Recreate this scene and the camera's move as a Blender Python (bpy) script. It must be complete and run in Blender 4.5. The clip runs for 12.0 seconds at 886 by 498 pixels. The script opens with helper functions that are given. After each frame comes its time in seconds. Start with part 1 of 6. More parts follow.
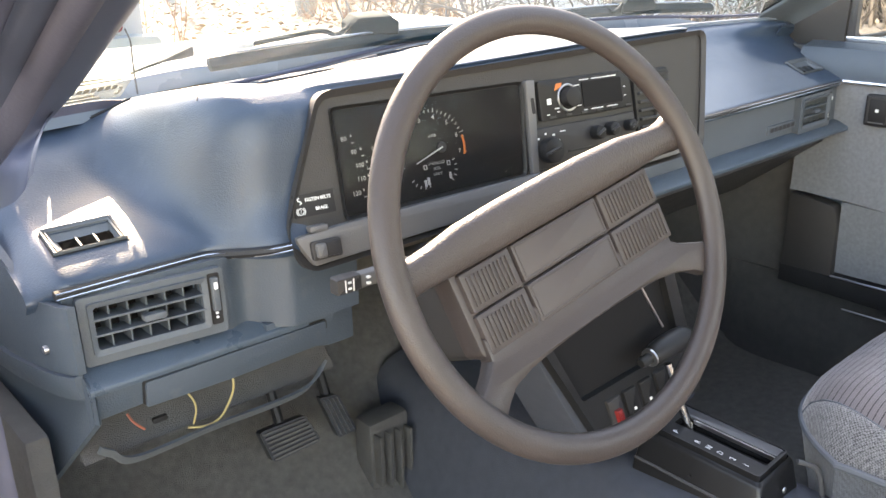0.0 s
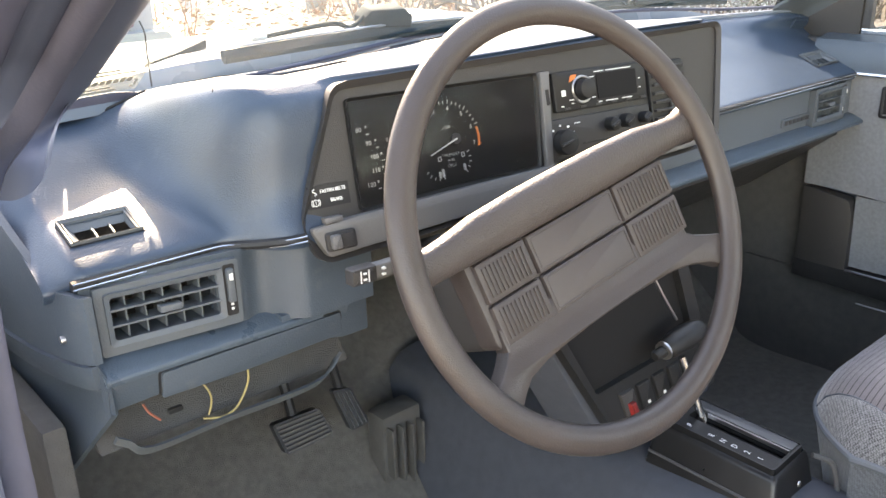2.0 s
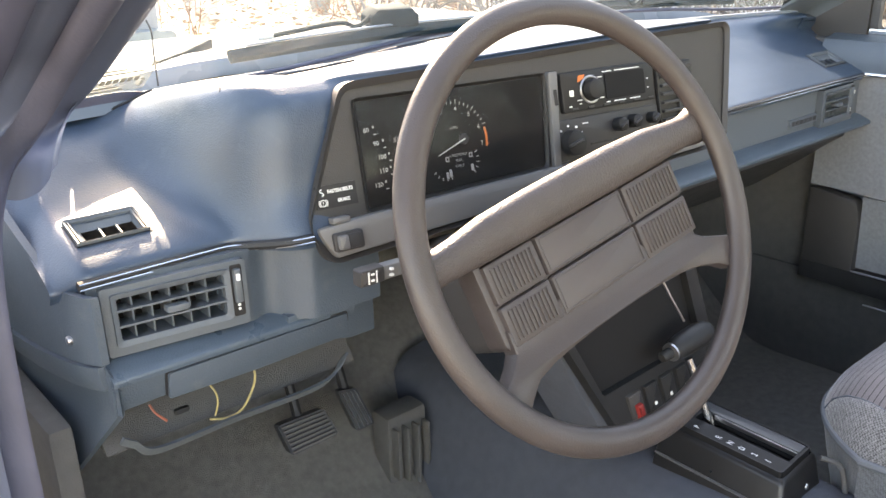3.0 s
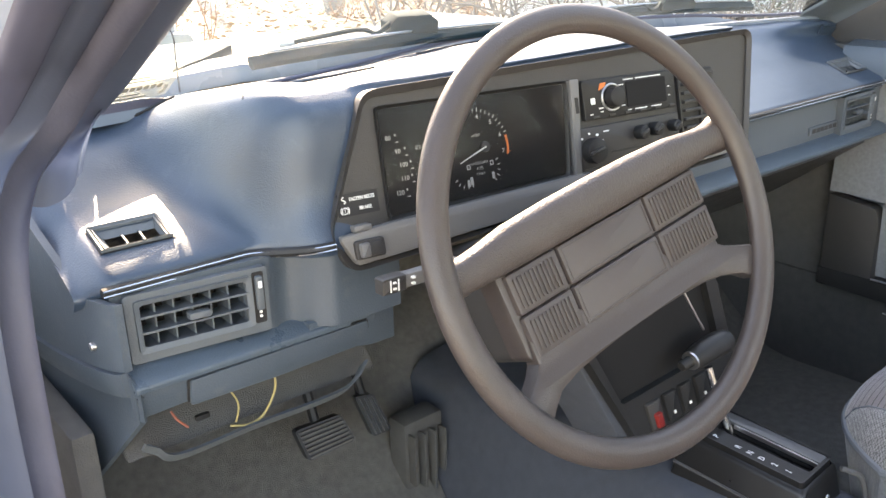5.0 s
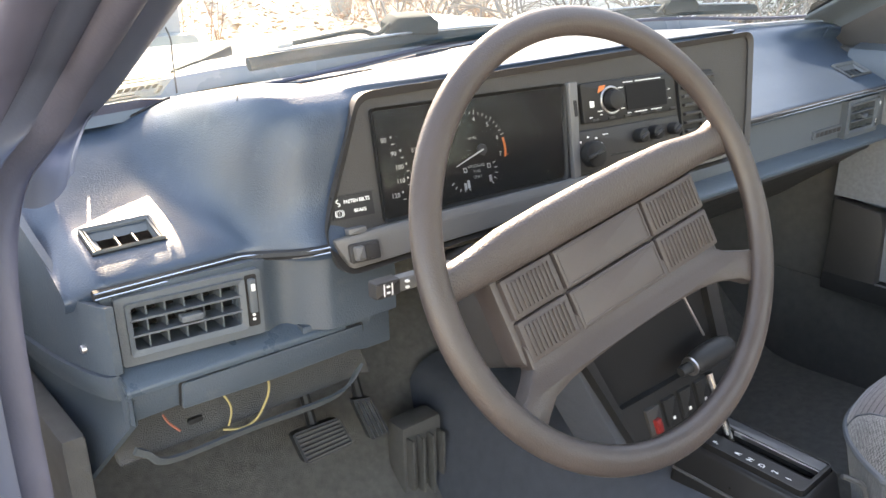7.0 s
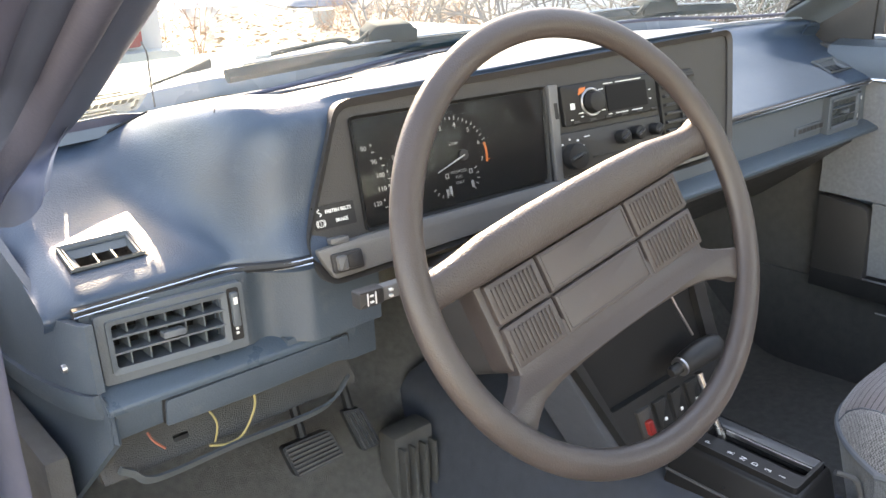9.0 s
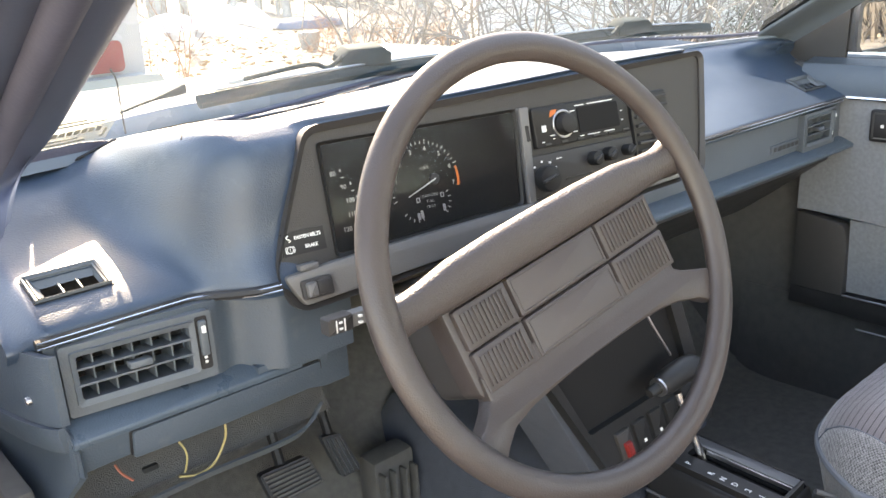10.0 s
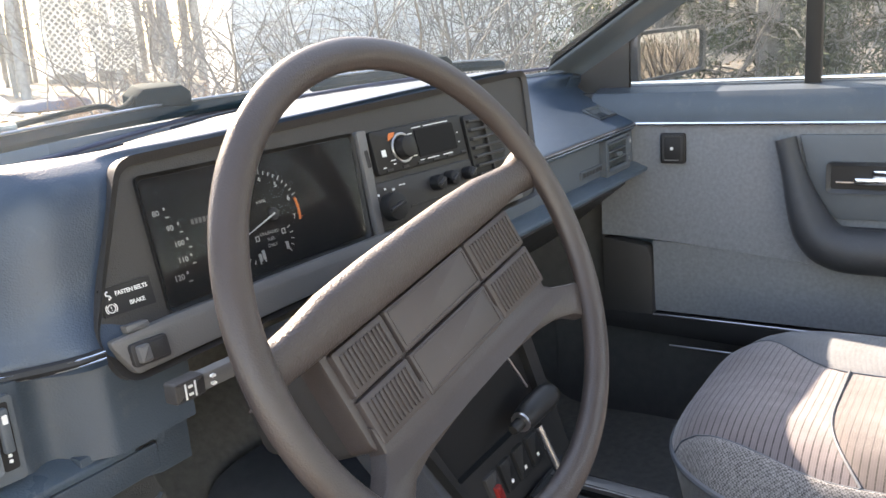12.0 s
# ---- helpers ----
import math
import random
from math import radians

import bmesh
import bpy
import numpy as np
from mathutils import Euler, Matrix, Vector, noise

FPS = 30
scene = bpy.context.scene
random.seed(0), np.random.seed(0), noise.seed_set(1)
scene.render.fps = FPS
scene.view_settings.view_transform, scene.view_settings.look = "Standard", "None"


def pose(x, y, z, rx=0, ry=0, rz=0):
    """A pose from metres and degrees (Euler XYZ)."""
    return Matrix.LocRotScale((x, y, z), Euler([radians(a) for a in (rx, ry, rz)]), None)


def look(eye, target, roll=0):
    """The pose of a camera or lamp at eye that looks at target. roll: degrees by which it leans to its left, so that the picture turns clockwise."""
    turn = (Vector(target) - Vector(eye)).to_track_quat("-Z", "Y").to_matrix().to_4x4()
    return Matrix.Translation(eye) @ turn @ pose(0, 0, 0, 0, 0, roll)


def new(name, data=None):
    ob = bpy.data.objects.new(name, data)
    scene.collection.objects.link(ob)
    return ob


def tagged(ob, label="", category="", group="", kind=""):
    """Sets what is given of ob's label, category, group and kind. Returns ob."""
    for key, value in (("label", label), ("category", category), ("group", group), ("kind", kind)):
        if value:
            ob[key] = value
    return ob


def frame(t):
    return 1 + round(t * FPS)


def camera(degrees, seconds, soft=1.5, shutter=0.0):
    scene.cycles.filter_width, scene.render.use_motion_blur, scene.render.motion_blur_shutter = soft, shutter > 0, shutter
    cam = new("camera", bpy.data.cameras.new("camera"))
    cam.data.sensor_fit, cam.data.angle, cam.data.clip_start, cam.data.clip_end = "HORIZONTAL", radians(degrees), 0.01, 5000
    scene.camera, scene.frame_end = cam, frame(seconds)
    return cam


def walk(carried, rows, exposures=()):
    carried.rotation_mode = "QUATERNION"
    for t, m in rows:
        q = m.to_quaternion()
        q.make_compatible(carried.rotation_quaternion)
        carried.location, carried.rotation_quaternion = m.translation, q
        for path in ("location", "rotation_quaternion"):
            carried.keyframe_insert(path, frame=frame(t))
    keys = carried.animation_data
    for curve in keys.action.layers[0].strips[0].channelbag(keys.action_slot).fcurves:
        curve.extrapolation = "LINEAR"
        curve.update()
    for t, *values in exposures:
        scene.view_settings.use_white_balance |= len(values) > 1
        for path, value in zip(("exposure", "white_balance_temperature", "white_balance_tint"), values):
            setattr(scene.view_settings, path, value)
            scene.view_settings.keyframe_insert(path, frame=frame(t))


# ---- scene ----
cam = camera(54.7, 12.0)
PATH = [
    (0, (-0.515, -0.41, 1.041), (0.722, 1.003, 0.354), -1.4),
    (0.5, (-0.515, -0.408, 1.04), (0.719, 1.008, 0.352), -1.4),
    (1, (-0.518, -0.406, 1.037), (0.71, 1.013, 0.346), -1.5),
    (1.5, (-0.521, -0.407, 1.036), (0.703, 1.015, 0.343), -1.6),
    (2, (-0.519, -0.407, 1.037), (0.7, 1.018, 0.342), -1.6),
    (2.5, (-0.52, -0.404, 1.036), (0.696, 1.023, 0.339), -1.5),
    (4.5, (-0.518, -0.398, 1.042), (0.683, 1.045, 0.353), -1.7),
    (5, (-0.524, -0.395, 1.041), (0.67, 1.055, 0.352), -1.5),
    (5.5, (-0.521, -0.398, 1.04), (0.669, 1.054, 0.351), -1.4),
    (6, (-0.518, -0.398, 1.039), (0.668, 1.058, 0.352), -1.4),
    (6.5, (-0.515, -0.396, 1.04), (0.668, 1.063, 0.355), -1.3),
    (8.5, (-0.508, -0.395, 1.039), (0.684, 1.06, 0.36), -1.9),
    (9, (-0.505, -0.395, 1.037), (0.7, 1.054, 0.369), -2.8),
    (9.5, (-0.496, -0.402, 1.037), (0.724, 1.044, 0.387), -3.1),
    (10, (-0.49, -0.401, 1.039), (0.746, 1.041, 0.412), -3.3),
    (10.5, (-0.502, -0.379, 1.051), (0.747, 1.067, 0.457), -3.6),
    (11, (-0.523, -0.335, 1.072), (0.874, 1.009, 0.58), -3.1),
    (11.5, (-0.548, -0.317, 1.05), (1.039, 0.793, 0.55), -3.8),
    (12, (-0.482, -0.304, 0.992), (1.127, 0.769, 0.483), -4.7),
]
walk(cam, [(t, look(eye, target, roll)) for t, eye, target, roll in PATH], [(0, 3.3, 9900, 19), (10, 3.27, 9700, 18), (11, 2.88, 9200, 18), (12, 2.74, 9100, 19)])

# ---------------------------------------------------------------- light
SUN_DIR = Vector((0.54, 1.33, 1.0)).normalized()
world = bpy.data.worlds.new("sky")
scene.world = world
world.use_nodes = True
wn = world.node_tree.nodes
sky = wn.new("ShaderNodeTexSky")
sky.sky_type = "NISHITA"
sky.sun_disc = False
sky.sun_elevation = math.asin(SUN_DIR.z)
sky.sun_rotation = math.atan2(SUN_DIR.x, SUN_DIR.y)
world.node_tree.links.new(sky.outputs[0], wn["Background"].inputs[0])
wn["Background"].inputs[1].default_value = 0.15
sun = new("sun", bpy.data.lights.new("sun", "SUN"))
sun.data.energy, sun.data.angle, sun.data.color = 3.6, radians(0.55), (1.0, 0.98, 0.945)
sun.matrix_world = look(SUN_DIR * 30, (0, 0, 0))


# ---------------------------------------------------------------- materials
def material(name, colour, rough=0.5, metal=0.0, vary=0.12, scale=18.0, bump=0.0, bump_scale=400.0, colour2=None,
             kind="noise", coat=0.0, spec=0.5, sheen=0.0, dirt=0.0, dirt_colour=(0.3, 0.27, 0.22), per_object=0.0, bump_dist=0.001):
    """A surface with broad and fine variation of colour, roughness and relief."""
    m = bpy.data.materials.new(name)
    m.use_nodes = True
    nt, nd, ln = m.node_tree, m.node_tree.nodes, m.node_tree.links.new
    b = nd["Principled BSDF"]
    co = nd.new("ShaderNodeTexCoord").outputs["Object"]
    big = nd.new("ShaderNodeTexNoise")
    big.inputs["Scale"].default_value, big.inputs["Detail"].default_value = scale, 6
    ln(co, big.inputs["Vector"])
    ramp = nd.new("ShaderNodeMix")
    ramp.data_type = "RGBA"
    c2 = colour2 or tuple(min(1, c * (1 + 2 * vary)) for c in colour)
    c1 = colour if colour2 else tuple(c * (1 - vary) for c in colour)
    ramp.inputs[6].default_value, ramp.inputs[7].default_value = (*c1, 1), (*c2, 1)
    ln(big.outputs[0], ramp.inputs[0])
    out = ramp.outputs[2]
    if per_object:
        info = nd.new("ShaderNodeObjectInfo")
        hsv = nd.new("ShaderNodeHueSaturation")
        mr = nd.new("ShaderNodeMapRange")
        mr.inputs[3].default_value, mr.inputs[4].default_value = 1 - per_object, 1 + per_object
        ln(info.outputs["Random"], mr.inputs[0])
        ln(mr.outputs[0], hsv.inputs["Value"])
        ln(out, hsv.inputs["Color"])
        out = hsv.outputs[0]
    if dirt:
        dn = nd.new("ShaderNodeTexNoise")
        dn.inputs["Scale"].default_value, dn.inputs["Detail"].default_value, dn.inputs["Roughness"].default_value = scale * 2.3, 9, 0.7
        ln(co, dn.inputs["Vector"])
        dr = nd.new("ShaderNodeMapRange")
        dr.inputs[1].default_value, dr.inputs[2].default_value, dr.inputs[4].default_value = 0.55, 0.8, dirt
        ln(dn.outputs[0], dr.inputs[0])
        dm = nd.new("ShaderNodeMix")
        dm.data_type = "RGBA"
        dm.inputs[7].default_value = (*dirt_colour, 1)
        ln(dr.outputs[0], dm.inputs[0])
        ln(out, dm.inputs[6])
        out = dm.outputs[2]
    ln(out, b.inputs["Base Color"])
    rr = nd.new("ShaderNodeMapRange")
    rr.inputs[3].default_value, rr.inputs[4].default_value = max(0.02, rough - 0.08), min(1, rough + 0.1)
    ln(big.outputs[0], rr.inputs[0])
    ln(rr.outputs[0], b.inputs["Roughness"])
    b.inputs["Metallic"].default_value = metal
    b.inputs["Specular IOR Level"].default_value = spec
    b.inputs["Coat Weight"].default_value = coat
    b.inputs["Sheen Weight"].default_value = sheen
    if bump:
        if kind == "leather":
            fine = nd.new("ShaderNodeTexVoronoi")
            fine.feature = "SMOOTH_F1"
        else:
            fine = nd.new("ShaderNodeTexNoise")
            fine.inputs["Detail"].default_value = 4
        fine.inputs["Scale"].default_value = bump_scale
        ln(co, fine.inputs["Vector"])
        bp = nd.new("ShaderNodeBump")
        bp.inputs["Strength"].default_value, bp.inputs["Distance"].default_value = bump, bump_dist
        ln(fine.outputs[0], bp.inputs["Height"])
        ln(bp.outputs[0], b.inputs["Normal"])
    return m


def striped(name, colour, line, pitch, axis=0, width=0.3, rough=0.9, weave=900.0):
    """Woven cloth with fine stripes across one axis."""
    m = material(name, colour, rough, vary=0.2, scale=60, bump=0.5, bump_scale=weave, sheen=0.4)
    nd, ln = m.node_tree.nodes, m.node_tree.links.new
    b = nd["Principled BSDF"]
    src = b.inputs["Base Color"].links[0].from_socket
    co = nd.new("ShaderNodeTexCoord").outputs["Object"]
    sp = nd.new("ShaderNodeSeparateXYZ")
    ln(co, sp.inputs[0])
    mod = nd.new("ShaderNodeMath")
    mod.operation = "PINGPONG"
    mod.inputs[1].default_value = pitch / 2
    ln(sp.outputs[axis], mod.inputs[0])
    lt = nd.new("ShaderNodeMath")
    lt.operation = "LESS_THAN"
    lt.inputs[1].default_value = pitch / 2 * width
    ln(mod.outputs[0], lt.inputs[0])
    mx = nd.new("ShaderNodeMix")
    mx.data_type = "RGBA"
    mx.inputs[7].default_value = (*line, 1)
    # the dark threads are broken by the weave, with faint ribs between them
    wv = nd.new("ShaderNodeTexNoise")
    wv.inputs["Scale"].default_value, wv.inputs["Detail"].default_value = 420, 2
    ln(co, wv.inputs["Vector"])
    br = nd.new("ShaderNodeMapRange")
    br.inputs[1].default_value, br.inputs[2].default_value, br.inputs[3].default_value = 0.36, 0.52, 0.6
    ln(wv.outputs[0], br.inputs[0])
    tm = nd.new("ShaderNodeMath")
    tm.operation = "MULTIPLY"
    ln(lt.outputs[0], tm.inputs[0])
    ln(br.outputs[0], tm.inputs[1])
    rb = nd.new("ShaderNodeMath")
    rb.operation = "PINGPONG"
    rb.inputs[1].default_value = pitch / 6
    ln(sp.outputs[axis], rb.inputs[0])
    rm = nd.new("ShaderNodeMapRange")
    rm.inputs[2].default_value, rm.inputs[3].default_value, rm.inputs[4].default_value = pitch / 6, 0.22, 0.0
    ln(rb.outputs[0], rm.inputs[0])
    th = nd.new("ShaderNodeMath")
    th.operation = "MAXIMUM"
    ln(tm.outputs[0], th.inputs[0])
    ln(rm.outputs[0], th.inputs[1])
    ln(th.outputs[0], mx.inputs[0])
    ln(src, mx.inputs[6])
    ln(mx.outputs[2], b.inputs["Base Color"])
    return m


def tweed(name, dark, light, scale):
    """Two-tone woven cloth in small checks."""
    m = material(name, dark, 0.95, vary=0.45, scale=26, bump=0.6, bump_scale=scale, sheen=0.3)
    nd, ln = m.node_tree.nodes, m.node_tree.links.new
    b = nd["Principled BSDF"]
    src = b.inputs["Base Color"].links[0].from_socket
    co = nd.new("ShaderNodeTexCoord").outputs["Object"]
    ns = nd.new("ShaderNodeTexNoise")
    ns.inputs["Scale"].default_value, ns.inputs["Detail"].default_value = scale * 0.6, 3
    ln(co, ns.inputs["Vector"])
    ck = nd.new("ShaderNodeTexChecker")
    ck.inputs["Scale"].default_value = scale
    tilt = nd.new("ShaderNodeMapping")
    tilt.inputs["Rotation"].default_value = (0.5, 0.6, 0.4)
    ln(co, tilt.inputs["Vector"])
    ln(tilt.outputs[0], ck.inputs["Vector"])
    mr = nd.new("ShaderNodeMath")
    mr.operation, mr.use_clamp = "MULTIPLY_ADD", True
    mr.inputs[1].default_value = 0.55
    ln(ck.outputs["Fac"], mr.inputs[0])
    sub = nd.new("ShaderNodeMath")
    sub.operation = "MULTIPLY_ADD"
    sub.inputs[1].default_value, sub.inputs[2].default_value = 1.4, -0.5
    ln(ns.outputs[0], sub.inputs[0])
    ln(sub.outputs[0], mr.inputs[2])
    mx = nd.new("ShaderNodeMix")
    mx.data_type = "RGBA"
    mx.inputs[7].default_value = (*light, 1)
    ln(mr.outputs[0], mx.inputs[0])
    ln(src, mx.inputs[6])
    ln(mx.outputs[2], b.inputs["Base Color"])
    return m


def glass(name, tint=(1, 1, 1), dusty=0.0, gloss=0.3):
    """Clear pane: mostly see-through, a little gloss, some dust."""
    m = bpy.data.materials.new(name)
    m.use_nodes = True
    nd, ln = m.node_tree.nodes, m.node_tree.links.new
    nd.remove(nd["Principled BSDF"])
    tr, gl, mx = nd.new("ShaderNodeBsdfTransparent"), nd.new("ShaderNodeBsdfGlossy"), nd.new("ShaderNodeMixShader")
    tr.inputs[0].default_value = (*tint, 1)
    gl.inputs["Roughness"].default_value = 0.03
    fr = nd.new("ShaderNodeLayerWeight")
    fr.inputs[0].default_value = 0.5
    pw = nd.new("ShaderNodeMath")
    pw.operation = "POWER"
    pw.inputs[1].default_value = 4.0
    ln(fr.outputs["Facing"], pw.inputs[0])
    ad = nd.new("ShaderNodeMath")
    ad.operation = "MULTIPLY_ADD"
    ad.inputs[1].default_value, ad.inputs[2].default_value = gloss, gloss * 0.1
    ln(pw.outputs[0], ad.inputs[0])
    ln(ad.outputs[0], mx.inputs[0])
    ln(tr.outputs[0], mx.inputs[1])
    ln(gl.outputs[0], mx.inputs[2])
    out = mx.outputs[0]
    if dusty:
        df, m2 = nd.new("ShaderNodeBsdfTranslucent"), nd.new("ShaderNodeMixShader")
        df.inputs[0].default_value = (0.56, 0.68, 0.77, 1)
        co = nd.new("ShaderNodeTexCoord").outputs["Object"]
        ns = nd.new("ShaderNodeTexNoise")
        ns.inputs["Scale"].default_value, ns.inputs["Detail"].default_value = 9, 8
        ln(co, ns.inputs["Vector"])
        mr = nd.new("ShaderNodeMapRange")
        mr.inputs[1].default_value, mr.inputs[2].default_value = 0.3, 0.75
        mr.inputs[3].default_value, mr.inputs[4].default_value = dusty * 0.4, dusty * 1.4
        ln(ns.outputs[0], mr.inputs[0])
        ln(mr.outputs[0], m2.inputs[0])
        ln(out, m2.inputs[1])
        ln(df.outputs[0], m2.inputs[2])
        out = m2.outputs[0]
    ln(out, nd["Material Output"].inputs[0])
    return m


M_PAD = material("blue grained vinyl", (0.026, 0.047, 0.077), 0.35, vary=0.1, scale=14, bump=0.25, bump_scale=800, kind="leather", dirt=0.14, dirt_colour=(0.2, 0.24, 0.28), spec=0.65)
M_BLUE = material("blue moulded plastic", (0.056, 0.075, 0.095), 0.42, vary=0.12, scale=20, bump=0.25, bump_scale=700, kind="leather", dirt=0.14)
M_LEDGE = material("worn blue vinyl", (0.06, 0.084, 0.108), 0.30, vary=0.12, scale=20, bump=0.3, bump_scale=700, kind="leather", dirt=0.12)
M_GREYBLUE = material("grey-blue plastic", (0.088, 0.103, 0.117), 0.5, vary=0.1, scale=25, bump=0.2, bump_scale=800, kind="leather", dirt=0.12)
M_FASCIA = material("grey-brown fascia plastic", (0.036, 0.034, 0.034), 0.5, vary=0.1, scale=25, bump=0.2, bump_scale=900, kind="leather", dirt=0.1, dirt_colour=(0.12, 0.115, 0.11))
M_FASCIA_LOW = material("light grey fascia plastic", (0.135, 0.132, 0.13), 0.5, vary=0.08, scale=25, bump=0.2, bump_scale=900, kind="leather", dirt=0.1)
M_GLOSS = material("worn glossy black plastic", (0.012, 0.012, 0.013), 0.30, vary=0.12, scale=40, bump=0.08, bump_scale=700, dirt=0.02, dirt_colour=(0.05, 0.05, 0.05))
M_EDGE = material("rubbed grey-black plastic", (0.07, 0.071, 0.075), 0.38, vary=0.25, scale=60, bump=0.1, bump_scale=500)
M_BLACK = material("black satin plastic", (0.02, 0.02, 0.021), 0.42, vary=0.2, scale=30, bump=0.1, bump_scale=900, spec=0.3)
# dial faces; also black plates that paint the shade inside hollows
M_GAUGE_HOLLOW = material("matt black dial face", (0.014, 0.0135, 0.014), 0.75, vary=0.1, scale=30, spec=0.2)
M_WHEEL = material("taupe wheel vinyl", (0.056, 0.0445, 0.042), 0.38, vary=0.16, scale=22, bump=0.22, bump_scale=900, kind="leather", dirt=0.16, dirt_colour=(0.14, 0.128, 0.13))
M_SPOKE = material("taupe coarse-grained vinyl", (0.060, 0.048, 0.0455), 0.42, vary=0.14, scale=22, bump=0.5, bump_scale=640, kind="leather", dirt=0.12, dirt_colour=(0.14, 0.128, 0.13))
M_PADCAP = material("taupe smooth plastic", (0.064, 0.0515, 0.0495), 0.46, vary=0.08, scale=30, bump=0.1, bump_scale=900, dirt=0.15, dirt_colour=(0.13, 0.12, 0.12))
M_CHROME = material("chrome", (0.75, 0.75, 0.76), 0.16, metal=1.0, vary=0.05, scale=60)
M_STEEL = material("dull steel", (0.45, 0.45, 0.46), 0.35, metal=1.0, vary=0.15, scale=50)
M_WHITE = material("white printing", (0.78, 0.78, 0.76), 0.6, vary=0.03)
M_FIGURE = material("faded white figures", (0.36, 0.36, 0.35), 0.6, vary=0.05)
M_RED = material("red plastic", (0.26, 0.022, 0.02), 0.4, vary=0.1, scale=60)
M_ORANGE = material("orange printing", (0.7, 0.18, 0.05), 0.6, vary=0.05)
M_CARPET = material("dark carpet", (0.125, 0.12, 0.112), 0.98, vary=0.3, scale=90, bump=1.0, bump_scale=800, dirt=0.3, bump_dist=0.003)
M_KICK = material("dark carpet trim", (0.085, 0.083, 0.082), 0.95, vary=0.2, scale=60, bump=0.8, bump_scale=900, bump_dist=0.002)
M_TUNNEL = material("dark blue carpet", (0.06, 0.068, 0.086), 0.95, vary=0.2, scale=60, bump=0.8, bump_scale=900, bump_dist=0.002)
M_CLOTH = material("grey-blue door cloth", (0.135, 0.144, 0.16), 0.97, colour2=(0.25, 0.263, 0.284), scale=170, bump=0.7, bump_scale=620, sheen=0.3, dirt=0.1, dirt_colour=(0.1, 0.105, 0.115))
M_SEAT = striped("striped seat cloth", (0.138, 0.120, 0.132), (0.024, 0.022, 0.026), 0.0078, axis=1, width=0.22)
M_SEATEDGE = tweed("grey tweed", (0.042, 0.043, 0.048), (0.26, 0.262, 0.272), 470)
M_SEATBLUE = tweed("blue-grey tweed", (0.055, 0.062, 0.073), (0.13, 0.145, 0.165), 520)
M_SEATLIGHT = striped("pale ribbed seat cloth", (0.080, 0.069, 0.073), (0.02, 0.018, 0.02), 0.0078, axis=1, width=0.2)
M_PIPING = material("blue-grey piping", (0.1, 0.115, 0.135), 0.6, vary=0.1)
M_RUBBER = material("black rubber", (0.012, 0.013, 0.015), 0.95, vary=0.2, scale=40, bump=0.2, bump_scale=500, dirt=0.1, dirt_colour=(0.03, 0.03, 0.03), spec=0.0)
M_WORN = material("worn grey rubber", (0.085, 0.083, 0.08), 0.7, vary=0.3, scale=60, bump=0.3, bump_scale=500)
M_PAINT = material("blue car paint", (0.14, 0.18, 0.225), 0.25, vary=0.05, scale=6, coat=0.5, dirt=0.25, dirt_colour=(0.4, 0.39, 0.36))
M_JAMB = material("worn door-jamb paint", (0.066, 0.070, 0.108), 0.5, vary=0.2, scale=14, dirt=0.35, dirt_colour=(0.09, 0.08, 0.08))
M_SEAL = material("worn grey weatherstrip", (0.062, 0.065, 0.095), 0.6, vary=0.2, scale=30, bump=0.3, bump_scale=300, dirt=0.12, dirt_colour=(0.12, 0.11, 0.11))
M_JAMBBLUE = material("dull blue jamb paint", (0.060, 0.074, 0.112), 0.5, vary=0.12, scale=20, bump=0.1, bump_scale=500, dirt=0.15, dirt_colour=(0.10, 0.10, 0.12))
M_PILLAR = material("pale blue pillar vinyl", (0.100, 0.122, 0.142), 0.45, vary=0.1, scale=20, bump=0.2, bump_scale=700, kind="leather", dirt=0.14, dirt_colour=(0.2, 0.21, 0.22))
M_WIRE = material("yellow wire sheath", (0.36, 0.29, 0.13), 0.5, vary=0.1)
M_WIRE_RED = material("red wire sheath", (0.3, 0.09, 0.06), 0.5, vary=0.1)
M_GLASS = glass("windscreen glass", (0.87, 0.95, 0.97), 0.014, 0.07)
M_SIDEGLASS = glass("door glass", (0.66, 0.69, 0.70), 0.02, 0.2)
M_LENS = glass("instrument lens", (0.9, 0.9, 0.9), 0.02, 0.06)
M_MIRROR = material("mirror glass", (0.85, 0.86, 0.87), 0.03, metal=1.0, vary=0.01)
for link in list(M_MIRROR.node_tree.links):
    if link.to_socket.name in ("Roughness", "Normal"):
        M_MIRROR.node_tree.links.remove(link)
M_MIRROR.node_tree.nodes["Principled BSDF"].inputs["Roughness"].default_value = 0.0
M_HEADLINER = material("blue-grey headliner", (0.25, 0.28, 0.33), 0.9, vary=0.08, bump=0.4, bump_scale=600)
M_WCOVER = material("dark blue-grey cover", (0.008, 0.019, 0.024), 0.75, vary=0.25, scale=60, spec=0.1, bump=0.3, bump_scale=200)
M_PAPER = material("sticker paper", (0.72, 0.71, 0.62), 0.7, vary=0.05)
nd_, ln_ = M_PAPER.node_tree.nodes, M_PAPER.node_tree.links.new
tl_, mx_ = nd_.new("ShaderNodeBsdfTransparent"), nd_.new("ShaderNodeMixShader")
tl_.inputs[0].default_value, mx_.inputs[0].default_value = (1.0, 0.99, 0.96, 1), 0.82
ln_(nd_["Principled BSDF"].outputs[0], mx_.inputs[1])
ln_(tl_.outputs[0], mx_.inputs[2])
ln_(mx_.outputs[0], nd_["Material Output"].inputs[0])
